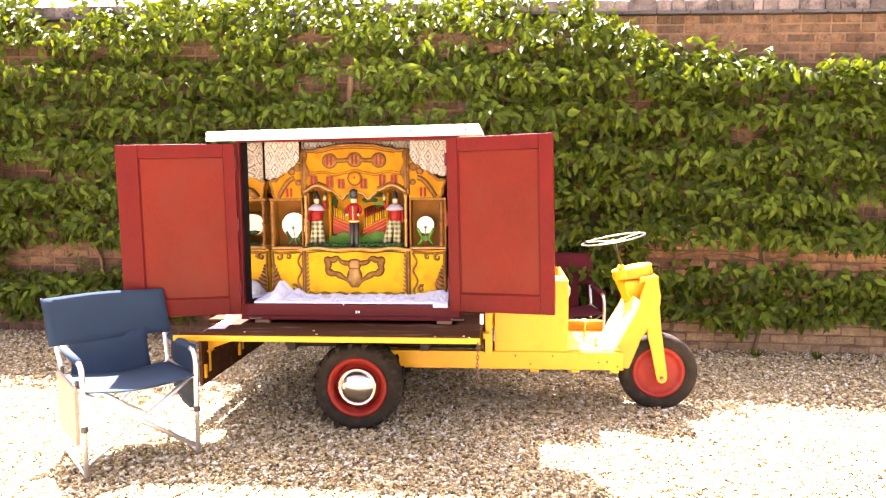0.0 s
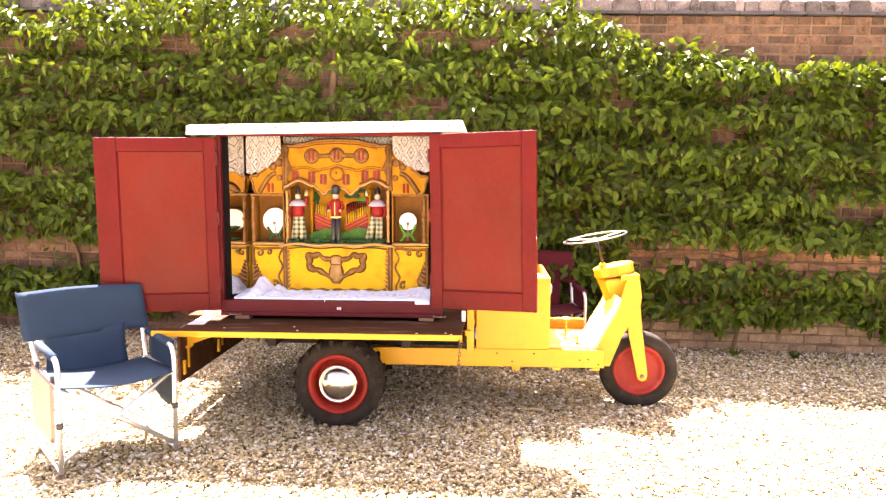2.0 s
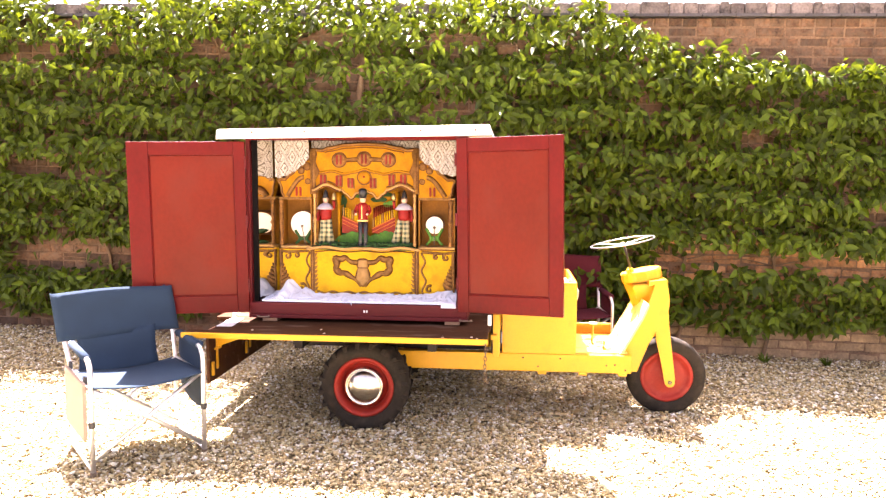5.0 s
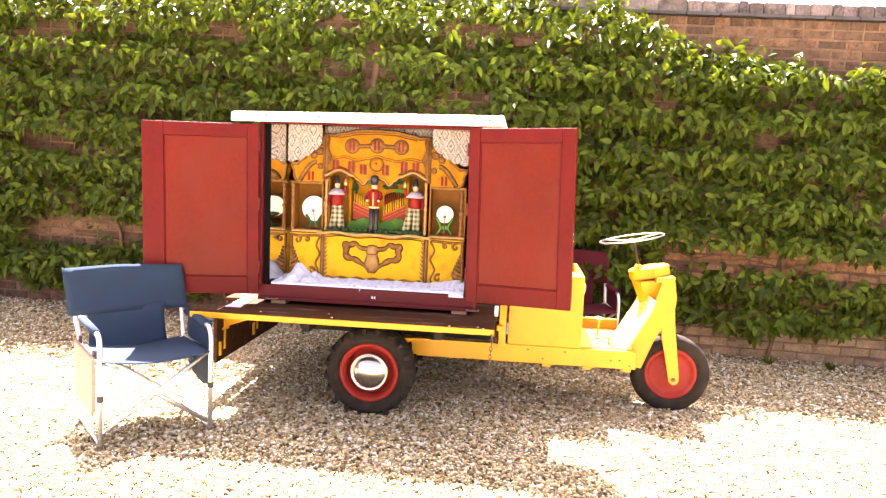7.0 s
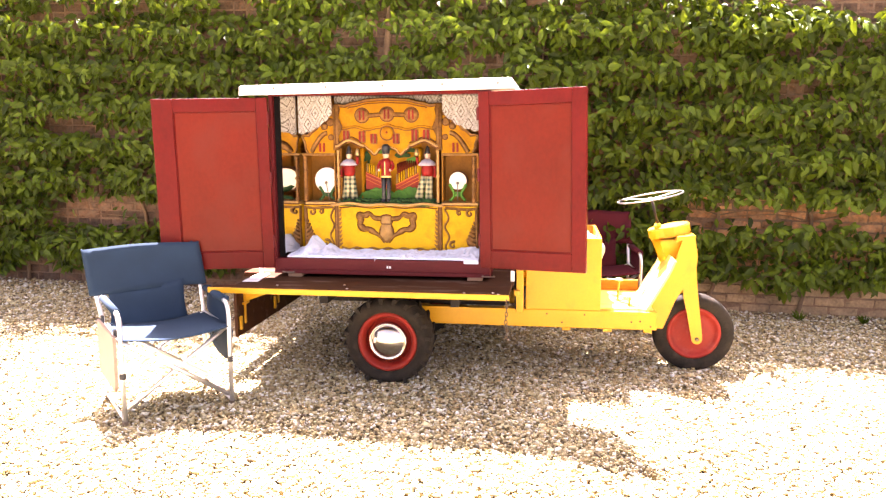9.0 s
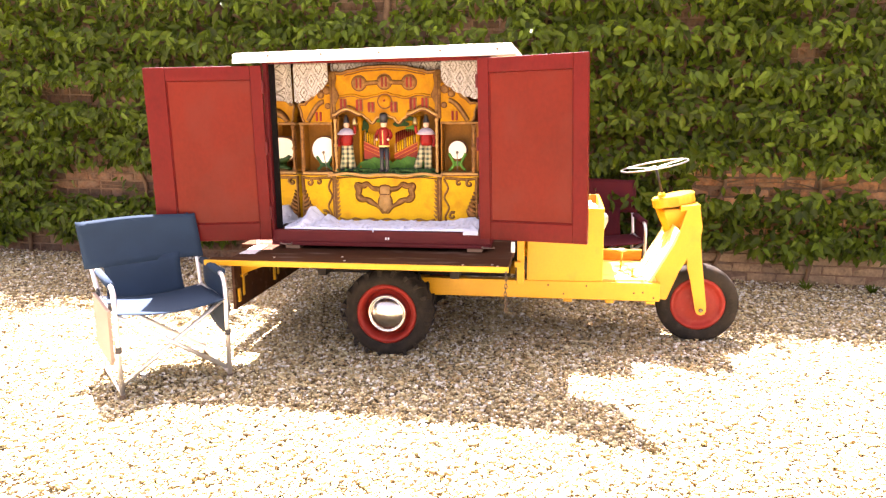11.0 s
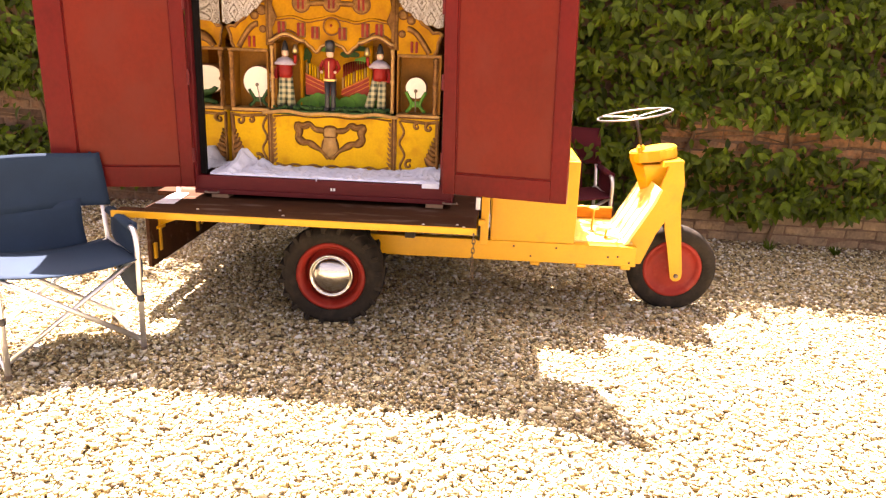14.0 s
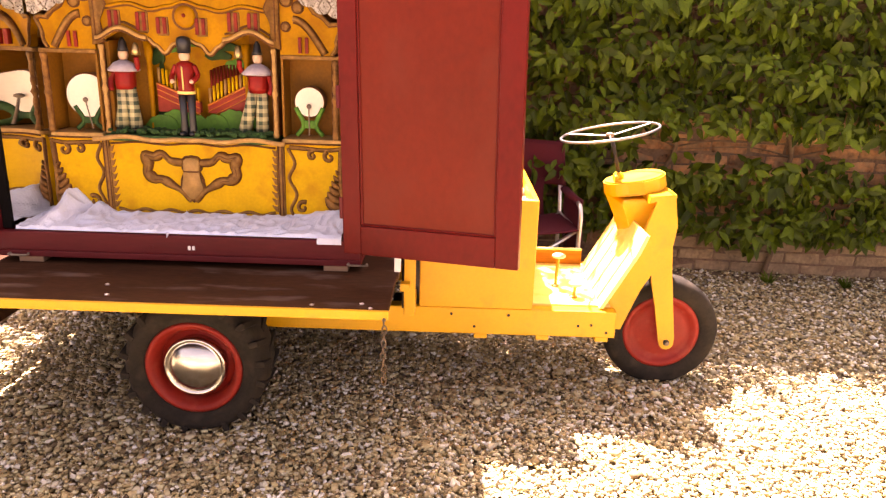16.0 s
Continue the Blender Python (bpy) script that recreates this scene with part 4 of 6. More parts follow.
for f0, f1, sx, YB in ((-0.0195, 0.048, 1, 0.288), (1.158, 1.132, -1, 0.312)):
    bm = B()
    prism(bm, [(f0 - sx * 0.019, 0.0465), (f0 - sx * 0.004, 0.0465), (f0 + (f1 - f0) * 0.5 - sx * 0.006, 0.05 + (YB - 0.05) * 0.5), (f1, YB), (f0 - sx * 0.019, YB)], 0.7135, 1.652, "z")
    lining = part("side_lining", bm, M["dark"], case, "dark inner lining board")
    # thin sheet mirror, slightly hollow between its fixings
    bm = B()
    nu, nv = 24, 1
    grid = []
    for i in range(nu + 1):
        u = i / nu
        col_ = []
        for j in range(nv + 1):
            z = 0.7145 + 0.9365 * j / nv
            dent = 0.0080 * 4 * u * (1 - u)
            col_.append(bm.verts.new((f0 + (f1 - f0) * u + sx * (0.0125 - (dent if sx > 0 else 0)), 0.050 + (YB - 0.050) * u, z)))
        grid.append(col_)
    for i in range(nu):
        for j in range(nv):
            bm.faces.new((grid[i][j], grid[i + 1][j], grid[i + 1][j + 1], grid[i][j + 1]))
    part("mirror", bm, M["mirror"], lining, "mirror sheet inside the case wall", True)
    bm = B()
    box(bm, min(f0 - sx * 0.017, f0 + sx * 0.013), max(f0 - sx * 0.017, f0 + sx * 0.013), 0.031, 0.0462, 0.7135, 1.641, 0.001)
    part("mirror_frame", bm, M["jamb"], lining)
bm = B()
box(bm, X0 + 0.0205, X1 - 0.0205, 0.046, CD - 0.016, 1.6535, 1.6615)
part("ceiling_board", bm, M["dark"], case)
# marks on the base board
for mx_, w in ((0.475, 0.022), (0.615, 0.026)):
    bm = B()
    for k in range(2):
        box(bm, mx_ + k * w * 0.55, mx_ + k * w * 0.55 + w * 0.35, -0.0025, -0.0005, 0.664, 0.678)
    # the left mark takes the board's own red so that it barely shows
    part("mark", bm, M["paper"] if mx_ > 0.5 else M["base_red"], case, "small worn white mark" if mx_ > 0.5 else "small faint mark in the board's red")
for lx in (0.0, 1.17):
    bm = B()
    tube(bm, smooth_path([(lx, -0.004, 0.635), (lx, -0.016, 0.632), (lx + 0.06, -0.016, 0.632), (lx + 0.06, -0.004, 0.635)], 3), 0.004, 6)
    part("latch", bm, M["steel"], case, "bent wire latch")


def door(hx, hy, ox, oy, z0, z1, rise, stile):
    """A framed door leaf from its hinge (hx, hy) to its outer edge (ox, oy); stile: the width of its outer upright."""
    L = math.hypot(ox - hx, oy - hy)
    m = Matrix.Translation((hx, hy, z0)) @ Matrix.Rotation(math.atan2(oy - hy, ox - hx), 4, "Z") @ Matrix.Rotation(-rise, 4, "Y")
    flip = 1 if ox > hx else -1
    H = z1 - z0
    lay = lambda b: (b.transform(m), b)[1]
    f0, f1 = (-0.016, 0.016)
    b = B()
    box(b, 0, 0.062, f0, f1, 0, H, 0.003)
    d = part("door", lay(b), M["red"], case, "open dark red panelled door")
    for a in ((L - stile, L, f0, f1, 0, H), (0.0625, L - stile - 0.0005, f0, f1, 0, 0.098), (0.0625, L - stile - 0.0005, f0, f1, H - 0.075, H)):
        b = B()
        box(b, *a, 0.003)
        part("door_rail", lay(b), M["red"], d)
    b = B()
    box(b, 0.0628, L - stile - 0.0008, -0.005, 0.007, 0.0983, H - 0.0753)
    part("door_panel", lay(b), M["red_panel"], d, "lighter red inset panel")
    b = B()
    s = -0.0075 * flip
    for (xa, za, xb, zb) in ((0.066, 0.102, L - stile - 0.004, 0.102), (0.066, H - 0.079, L - stile - 0.004, H - 0.079), (0.066, 0.102, 0.066, H - 0.079), (L - stile - 0.004, 0.102, L - stile - 0.004, H - 0.079)):
        tube(b, [(xa, s, za), (xb, s, zb)], 0.004, 5)
    part("bead", lay(b), M["red"], d)
    for hz in (0.12, H / 2, H - 0.15):
        b = B()
        lathe(b, [(0.007, hz), (0.007, hz + 0.07)], (-0.004, -0.016 * flip, 0), "z", 8)
        part("hinge", lay(b), M["base_red"], d, "painted-over hinge")
    return d


door(1.168, -0.060, 1.732, -0.228, 0.694, 1.648, radians(1.2), 0.074)
door(-0.044, -0.026, -0.674, -0.150, 0.661, 1.632, radians(-0.6), 0.118)
# blocks under and beside the case
for bx in (0.02, 1.08):
    bm = B()
    box(bm, bx, bx + 0.085, 0.005, 0.09, 0.602, 0.6215, 0.002)
    tagged(new("wood_block", mesh_of(bm, "wood_block", M["wood"])), "raw wooden packing block under the case", "block", "packing blocks").matrix_world = TRUCK
for bx in (0.02, 1.08):
    bm = B()
    box(bm, bx, bx + 0.085, 0.82, 0.90, 0.602, 0.6215, 0.002)
    tagged(new("wood_block", mesh_of(bm, "wood_block", M["wood"])), "raw wooden packing block under the case", "block", "packing blocks").matrix_world = TRUCK
bm = B()
prism(bm, [(-0.184, -0.178), (-0.094, -0.174), (-0.115, 0.058), (-0.184, 0.054)], 0.6025, 0.606, "z")
tagged(new("white_offcut", mesh_of(bm, "white_offcut", M["paper"])), "thin white painted offcut lying on the bed", "offcut").matrix_world = TRUCK
for bx, by in ((-0.172, 0.062), (1.335, 0.02)):
    bm = B()
    box(bm, bx - 0.011, bx + 0.011, by, by + 0.02, 0.6005, 0.66, 0.003)
    tagged(new("white_peg", mesh_of(bm, "white_peg", M["paper"])), "short white peg standing on the bed", "peg", "white pegs").matrix_world = TRUCK

# ---- fairground organ front ----
SET = TRUCK @ Matrix.Translation((0.0145, -0.0454, 0.0136)) @ Matrix.Diagonal((0.9896, 0.9896, 0.9896, 1))
organ = thing("fairground_organ", "yellow and gilt carved fairground organ front with drums, in a case", "organ", SET)
FY = 0.285                      # the front plane of the carved panels
MX = 0.568                      # the middle
S0, S1 = 0.252, 0.886           # the middle section
E0, E1 = 0.038, 1.116           # its two ends


def organ_part(name, bm, m, label="", parent=None, smooth=False):
    return part(name, bm, M[m], parent or organ, label, smooth)


def through_knots(knots):
    """A smooth height along x (from the middle) through a few knots."""
    def fn(x):
        for (a, za), (b, zb) in zip(knots, knots[1:]):
            if a <= x <= b:
                return za + (zb - za) * (0.5 - 0.5 * math.cos(math.pi * (x - a) / (b - a)))
        return knots[0][1] if x < knots[0][0] else knots[-1][1]
    return fn


def even(right):
    return [(-x, z) for x, z in right[:0:-1]] + right


crest_low = through_knots(even([(0, 1.350), (0.045, 1.335), (0.080, 1.303), (0.112, 1.330), (0.140, 1.352), (0.228, 1.382), (0.318, 1.345)]))
arch_top = through_knots(even([(0, 1.642), (0.10, 1.638), (0.22, 1.618), (0.255, 1.604), (0.318, 1.610)]))
mid_line = through_knots(even([(0, 1.484), (0.06, 1.468), (0.12, 1.456), (0.20, 1.474), (0.29, 1.462)]))


def carve(parent, pts, r, name="carved_scroll", m="gilt", taper=None, rim=1.75, flat=0.6):
    """A carved gilt strand with a dark painted edge round it."""
    r *= 0.82
    bm = B()
    tube(bm, [Vector(p) + Vector((0.0012, 0.0025, -0.0022)) for p in pts], r * rim, 6, flat=0.22, taper=taper)
    organ_part("painted_edge", bm, "brown_line", "", parent, True)
    bm = B()
    tube(bm, [Vector(p) - Vector((0, 0.002, 0)) for p in pts], r, 6, flat=flat, taper=taper)
    organ_part(name, bm, m, "", parent, True)


def painted(parent, pts, r, m="brown_line"):
    bm = B()
    tube(bm, pts, r, 5, flat=0.4)
    organ_part("scroll_line", bm, m, "", parent, True)


def run(fn, x0, x1, y, dz=0.0, n=40):
    return [(MX + x0 + (x1 - x0) * k / n, y, fn(x0 + (x1 - x0) * k / n) + dz) for k in range(n + 1)]


def spiral(cx, cz, r0, turns, a0, hand=1, y=None, n=18):
    y = FY - 0.003 if y is None else y
    return [(cx + hand * r0 * (1 - 0.8 * k / n) * math.cos(a0 + 2 * math.pi * turns * k / n), y, cz + r0 * (1 - 0.8 * k / n) * math.sin(a0 + 2 * math.pi * turns * k / n))
            for k in range(n + 1)]


def leaf_at(parent, x, z, dx, dz, w, m="gilt_dark"):
    """One chunky carved leaf from its foot (x, z) towards (dx, dz)."""
    p = smooth_path([(x, FY - 0.004, z), (x + dx * 0.55, FY - 0.009, z + dz * 0.35), (x + dx, FY - 0.004, z + dz)], 4)
    carve(parent, p, w, "carved_leaf", m, lambda t: 0.55 + 1.2 * math.sin(math.pi * (0.12 + 0.86 * t)) - 0.25 * t, 1.5, 0.5)


n = 44
W = 0.316
bm = B()
prism(bm, [(MX + W * (2 * k / n - 1), arch_top(W * (2 * k / n - 1))) for k in range(n + 1)] + [(MX + W * (1 - 2 * k / n), crest_low(W * (1 - 2 * k / n))) for k in range(n + 1)], FY, FY + 0.025)
crest = organ_part("crest_panel", bm, "organ_yellow", "arched yellow crest panel with brown scroll lines")
carve(crest, run(arch_top, -0.30, 0.30, FY - 0.002, -0.007), 0.008, "crest_edge")
painted(crest, run(arch_top, -0.24, 0.24, FY - 0.002, -0.030), 0.0035)
carve(crest, run(mid_line, -0.285, 0.285, FY - 0.002), 0.006, "moulding", "organ_yellow", rim=2.0)
carve(crest, run(crest_low, -0.145, 0.145, FY - 0.002, 0.007), 0.006, "moulding", "cream")
for sx in (-1, 1):
    lip = run(crest_low, min(sx * 0.135, sx * 0.312), max(sx * 0.135, sx * 0.312), FY - 0.022, 0.008, 20)
    bm = B()
    tube(bm, lip, 0.0095, 8, flat=1.1)
    organ_part("canopy_lip", bm, "cream", "projecting gilt canopy lip", crest, True)
    painted(crest, [Vector(p) + Vector((0, 0.0205, 0.020)) for p in lip], 0.0045)
    painted(crest, [Vector(p) + Vector((0, -0.009, -0.008)) for p in lip], 0.0035)
# three gilt cushions joined by necks
CUSH = [(-0.152, 1.539), (0.0, 1.545), (0.147, 1.541)]
for (xa, za), (xb, zb) in zip(CUSH, CUSH[1:]):
    carve(crest, [(MX + xa + 0.03, FY - 0.002, za), (MX + (xa + xb) / 2, FY - 0.002, (za + zb) / 2), (MX + xb - 0.03, FY - 0.002, zb)], 0.012, "cushion_neck", "gilt", rim=1.5)
LETTERS = [(-0.252, 1.416, 0.066), (-0.155, 1.414, 0.062), (-0.084, 1.402, 0.055), (0.052, 1.402, 0.055), (0.166, 1.420, 0.064), (0.236, 1.420, 0.064)]
for lx, lz in CUSH:
    bm = B()
    lathe(bm, [(0.002, -0.002), (0.047, -0.001), (0.048, 0.004)], (MX + lx, FY - 0.002, lz), "y", 20)
    organ_part("painted_edge", bm, "brown_line", "", crest)
    bm = B()
    lathe(bm, [(0.002, -0.007), (0.030, -0.006), (0.041, -0.001), (0.041, 0.002)], (MX + lx, FY - 0.003, lz), "y", 20)
    cushion = organ_part("cushion", bm, "gilt", "", crest, True)
    bm = B()
    for k in (-1, 1):
        box(bm, MX + lx + k * 0.0115 - 0.0055, MX + lx + k * 0.0115 + 0.0055, FY - 0.014, FY - 0.0085, lz - 0.028, lz + 0.028, 0.002)
    organ_part("letter_bar", bm, "bar_red", "", cushion)
for lx, lz, h in LETTERS:
    bm = B()
    box(bm, MX + lx - 0.014, MX + lx + 0.024, FY - 0.004, FY - 0.0005, lz - h / 2 - 0.006, lz + h / 2 + 0.002, 0.003)
    organ_part("painted_edge", bm, "gilt", "", crest)
    bm = B()
    for k in (-1, 1):
        box(bm, MX + lx + k * 0.0115 - 0.0065, MX + lx + k * 0.0115 + 0.0065, FY - 0.010, FY - 0.0045, lz - h / 2, lz + h / 2, 0.002)
    organ_part("letter_bar", bm, "bar_red", "", crest)
bm = B()
lathe(bm, [(0.002, -0.001), (0.046, 0.0), (0.046, 0.004)], (MX, FY - 0.003, 1.434), "y", 20)
organ_part("painted_edge", bm, "brown_line", "", crest)
bm = B()
ball(bm, (MX, FY - 0.004, 1.434), 0.038, 1, 0.35, 1, 0, 16, 10)
organ_part("rosette", bm, "organ_yellow", "round yellow rosette", crest, True)
bm = B()
ball(bm, (MX, FY - 0.017, 1.438), 0.007, 1, 0.5, 1, 0, 10, 6)
organ_part("rosette_stud", bm, "bar_red", "", crest, True)
# waisted gilt pilasters at both ends of the crest
PIL = [(-0.022, 1.333), (0.014, 1.343), (0.003, 1.415), (0.030, 1.468), (0.005, 1.525), (0.016, 1.575), (0.006, 1.603), (-0.018, 1.606), (-0.030, 1.586), (-0.018, 1.530), (-0.018, 1.410)]
for sx, px_ in ((1, S0 + 0.010), (-1, S1 - 0.010)):
    poly = [(px_ + sx * x, z) for x, z in PIL]
    bm = B()
    prism(bm, poly, FY - 0.016, FY + 0.02)
    bmesh.ops.bevel(bm, geom=[e for e in bm.edges if max(v.co.y for v in e.verts) < FY - 0.015], offset=0.006, segments=2, affect="EDGES")
    pil = organ_part("crest_pilaster", bm, "gilt", "waisted gilt pilaster", None, True)
    bm = B()
    tube(bm, [(x, FY - 0.006, z) for x, z in poly], 0.0055, 5, True, flat=0.6)
    organ_part("painted_edge", bm, "brown_line", "", pil)
    painted(pil, [(px_ - sx * 0.008, FY - 0.0165, 1.36), (px_ - sx * 0.008, FY - 0.0165, 1.58)], 0.0028)

# side wings
for sx in (-1, 1):
    inner, outer = (S0 - 0.010, E0) if sx < 0 else (S1 + 0.010, E1)
    a, b = min(inner, outer), max(inner, outer)
    at = lambda t: outer + (inner - outer) * t
    bm = B()
    top = [(at(t), z) for t, z in ((0.0, 1.420), (0.08, 1.432), (0.2, 1.428), (0.3, 1.452), (0.45, 1.470), (0.55, 1.505), (0.7, 1.515), (0.82, 1.548), (1.0, 1.556))]
    prism(bm, top + [(inner, 1.315), (at(0.15), 1.315), (at(0.11), 1.36), (at(0.03), 1.39)], FY, FY + 0.025)
    wing = organ_part("wing_panel", bm, "organ_yellow", "curved yellow wing panel")
    carve(wing, [(x, FY - 0.002, z - 0.006) for x, z in top], 0.008, "wing_edge")
    carve(wing, smooth_path([(at(0.0), FY - 0.002, 1.42), (at(0.09), FY - 0.002, 1.375), (at(0.10), FY - 0.002, 1.345), (at(0.17), FY - 0.002, 1.318)], 5), 0.006, "wing_edge")
    arc = [(at(0.28 + 0.50 * k / 14), FY - 0.004, 1.322 + 0.115 * math.sin(k / 14 * math.pi / 2)) for k in range(15)]
    carve(wing, arc, 0.0115, "carved_arc", "gilt", rim=1.5)
    bm = B()
    for k in (-1, 1):
        box(bm, at(0.62) + k * 0.012 - 0.006, at(0.62) + k * 0.012 + 0.006, FY - 0.010, FY - 0.001, 1.322, 1.376, 0.002)
    organ_part("letter_bar", bm, "bar_red", "", wing)
    for t, z, r in ((0.88, 1.500, 0.020), (0.70, 1.475, 0.017), (0.9, 1.41, 0.013)):
        bm = B()
        ball(bm, (at(t), FY - 0.003, z), r, 1, 0.35, 1, 0, 12, 8)
        organ_part("carved_boss", bm, "gilt", "", wing, True)
        painted(wing, [(at(t) + (r + 0.003) * math.cos(k * 0.45), FY - 0.001, z + (r + 0.003) * math.sin(k * 0.45)) for k in range(15)], 0.0035)
    # niche with back, sides and ceiling strip
    bm = B()
    na = max(a, 0.050)
    box(bm, na, b, 0.40, 0.412, 1.0, 1.33)
    box(bm, na, b, FY + 0.026, 0.3995, 1.306, 1.316)
    for xx in (na, b - 0.008):
        box(bm, xx, xx + 0.008, FY + 0.004, 0.3995, 1.025, 1.305)
    organ_part("niche", bm, "ochre", "dark ochre drum niche")
    bm = B()
    box(bm, na, b, FY - 0.012, 0.3995, 1.004, 1.020, 0.004)
    organ_part("niche_shelf", bm, "cream")
    painted(None, [(a + 0.002, FY - 0.013, 1.003), (b - 0.002, FY - 0.013, 1.003)], 0.0035)
    bm = B()
    box(bm, a, b, FY - 0.006, FY + 0.024, 1.300, 1.3145, 0.003)
    organ_part("niche_rail", bm, "gilt")
    # lower wing panel with carved scrolls
    bm = B()
    box(bm, a, b, FY, FY + 0.02, 0.72, 1.0035, 0.002)
    lowp = organ_part("lower_panel", bm, "apron_yellow", "yellow lower side panel with carved borders")
    carve(lowp, [(at(0.05), FY - 0.002, 0.73), (at(0.04), FY - 0.002, 0.80), (at(0.06), FY - 0.002, 0.88), (at(0.04), FY - 0.002, 0.995)], 0.0085, "carved_border", "gilt_dark")
    for k in range(6):
        s = 1.15 - 0.17 * k
        leaf_at(lowp, at(0.07), 0.765 + 0.026 * k, -sx * 0.046 * s, 0.030 * s + 0.006, 0.0085 * s + 0.001)
    carve(lowp, smooth_path([(at(0.05), FY - 0.002, 0.988), (at(0.3), FY - 0.002, 0.982), (at(0.6), FY - 0.002, 0.986), (at(0.9), FY - 0.002, 0.990)], 5), 0.0065, "carved_border")
    for t, z, r, aa in ((0.24, 0.958, 0.021, 1.9), (0.52, 0.962, 0.018, 1.2), (0.70, 0.765, 0.024, 1.0)):
        carve(lowp, spiral(at(t), z, r, 0.95, aa, sx), 0.006, rim=1.5, taper=lambda t: 1.25 - 0.6 * t)
    carve(lowp, smooth_path([(at(0.93), FY - 0.002, 0.985), (at(0.82), FY - 0.002, 0.93), (at(0.92), FY - 0.002, 0.875), (at(0.80), FY - 0.002, 0.815), (at(0.90), FY - 0.002, 0.76), (at(0.86), FY - 0.002, 0.73)], 5), 0.0052,
          "carved_border")
# gilt posts between the sections
for px_, r0, z0, z1, m in ((E0 + 0.018, 0.0085, 1.021, 1.30, "gilt_dark"), (S0 + 0.012, 0.0065, 1.021, 1.335, "cream"), (S1 - 0.012, 0.0065, 1.021, 1.335, "cream"), (E1 - 0.026, 0.0085, 1.021, 1.30, "gilt_dark")):
    bm = B()
    prof = []
    nseg = 30
    for k in range(nseg + 1):
        t = k / nseg
        prof.append((r0 * (0.8 + 0.45 * abs(math.sin(7 * math.pi * t))) + (0.004 if t < 0.05 or t > 0.95 or 0.48 < t < 0.53 else 0), z0 + (z1 - z0) * t))
    lathe(bm, prof, (px_, FY - 0.006, 0), "z", 10)
    col = organ_part("gilt_column", bm, m, "beaded gilt column", None, True)
    for k in (-1, 1):
        painted(col, [(px_ + k * r0 * 1.15, FY - 0.004, z0 + 0.01), (px_ + k * r0 * 1.15, FY - 0.004, z1 - 0.01)], 0.0035)
# stage in the middle
bm = B()
box(bm, S0 + 0.012, S1 - 0.012, 0.44, 0.452, 1.0, 1.42)
organ_part("stage_back", bm, "organ_yellow", "painted yellow stage back")
for a in (S0 + 0.0125, S1 - 0.0245):
    bm = B()
    box(bm, a, a + 0.012, FY + 0.027, 0.4395, 1.02, 1.345)
    organ_part("stage_side", bm, "ochre")
for sx in (-1, 1):
    bm = B()
    a, b = MX + sx * 0.188, MX + sx * 0.303
    box(bm, min(a, b), max(a, b), 0.402, 0.41, 1.0225, 1.40)
    organ_part("side_scene", bm, "ochre", "dark ochre side scene")
    bm = B()
    lathe(bm, [(0.014, 1.0225), (0.014, 1.05), (0.009, 1.06), (0.010, 1.27), (0.015, 1.30), (0.018, 1.345)], (MX + sx * 0.180, 0.385, 0), "z", 12)
    organ_part("stage_pillar", bm, "organ_yellow", "slim yellow stage pillar", None, True)
bm = B()
box(bm, S0 + 0.0125, S1 - 0.0125, FY - 0.048, 0.4395, 1.0, 1.022, 0.004)
organ_part("stage_floor", bm, "dark_green")
bm = B()
rs = random.Random(3)
for k in range(170):
    ball(bm, (rs.uniform(S0 + 0.02, S1 - 0.02), rs.uniform(FY - 0.042, FY + 0.07), 1.024 + rs.uniform(0, 0.014)), rs.uniform(0.006, 0.012), 1.3, 1, 0.9, 0, 6, 4)
organ_part("moss_fringe", bm, "dark_green", "dark green moss along the stage edge")
for cx, w, h, y in ((0.425, 0.062, 0.058, 0.372), (0.480, 0.072, 0.078, 0.378), (0.545, 0.05, 0.062, 0.384), (0.625, 0.05, 0.066, 0.372), (0.688, 0.066, 0.084, 0.378), (0.755, 0.045, 0.058, 0.384)):
    bm = B()
    poly = [(cx + w * math.cos(math.pi * k / 14) * (1 + 0.05 * math.sin(5 * k)), 1.0225 + h * math.sin(math.pi * k / 14) ** 0.7 * (1 + 0.05 * math.sin(4 * k))) for k in range(15)]
    prism(bm, poly, y, y + 0.005)
    organ_part("painted_bush", bm, "green", "flat cut-out green bush")
for cx, cz, w, h, m in ((0.47, 1.325, 0.045, 0.020, "green"), (0.40, 1.29, 0.028, 0.030, "dark_green"), (0.413, 1.20, 0.016, 0.075, "dark_green"), (0.408, 1.10, 0.018, 0.05, "dark_green"), (0.63, 1.30, 0.05, 0.018, "dark_green"),
                        (0.70, 1.27, 0.045, 0.018, "green"), (0.75, 1.255, 0.03, 0.028, "dark_green"), (0.66, 1.33, 0.06, 0.016, "dark_green"), (0.56, 1.345, 0.05, 0.016, "green")):
    bm = B()
    poly = [(cx + w * math.cos(2 * math.pi * k / 22) * (1 + 0.14 * math.sin(6 * k)), cz + h * math.sin(2 * math.pi * k / 22) * (1 + 0.2 * math.cos(5 * k))) for k in range(22)]
    prism(bm, poly, 0.428, 0.4395)
    organ_part("painted_foliage", bm, m)
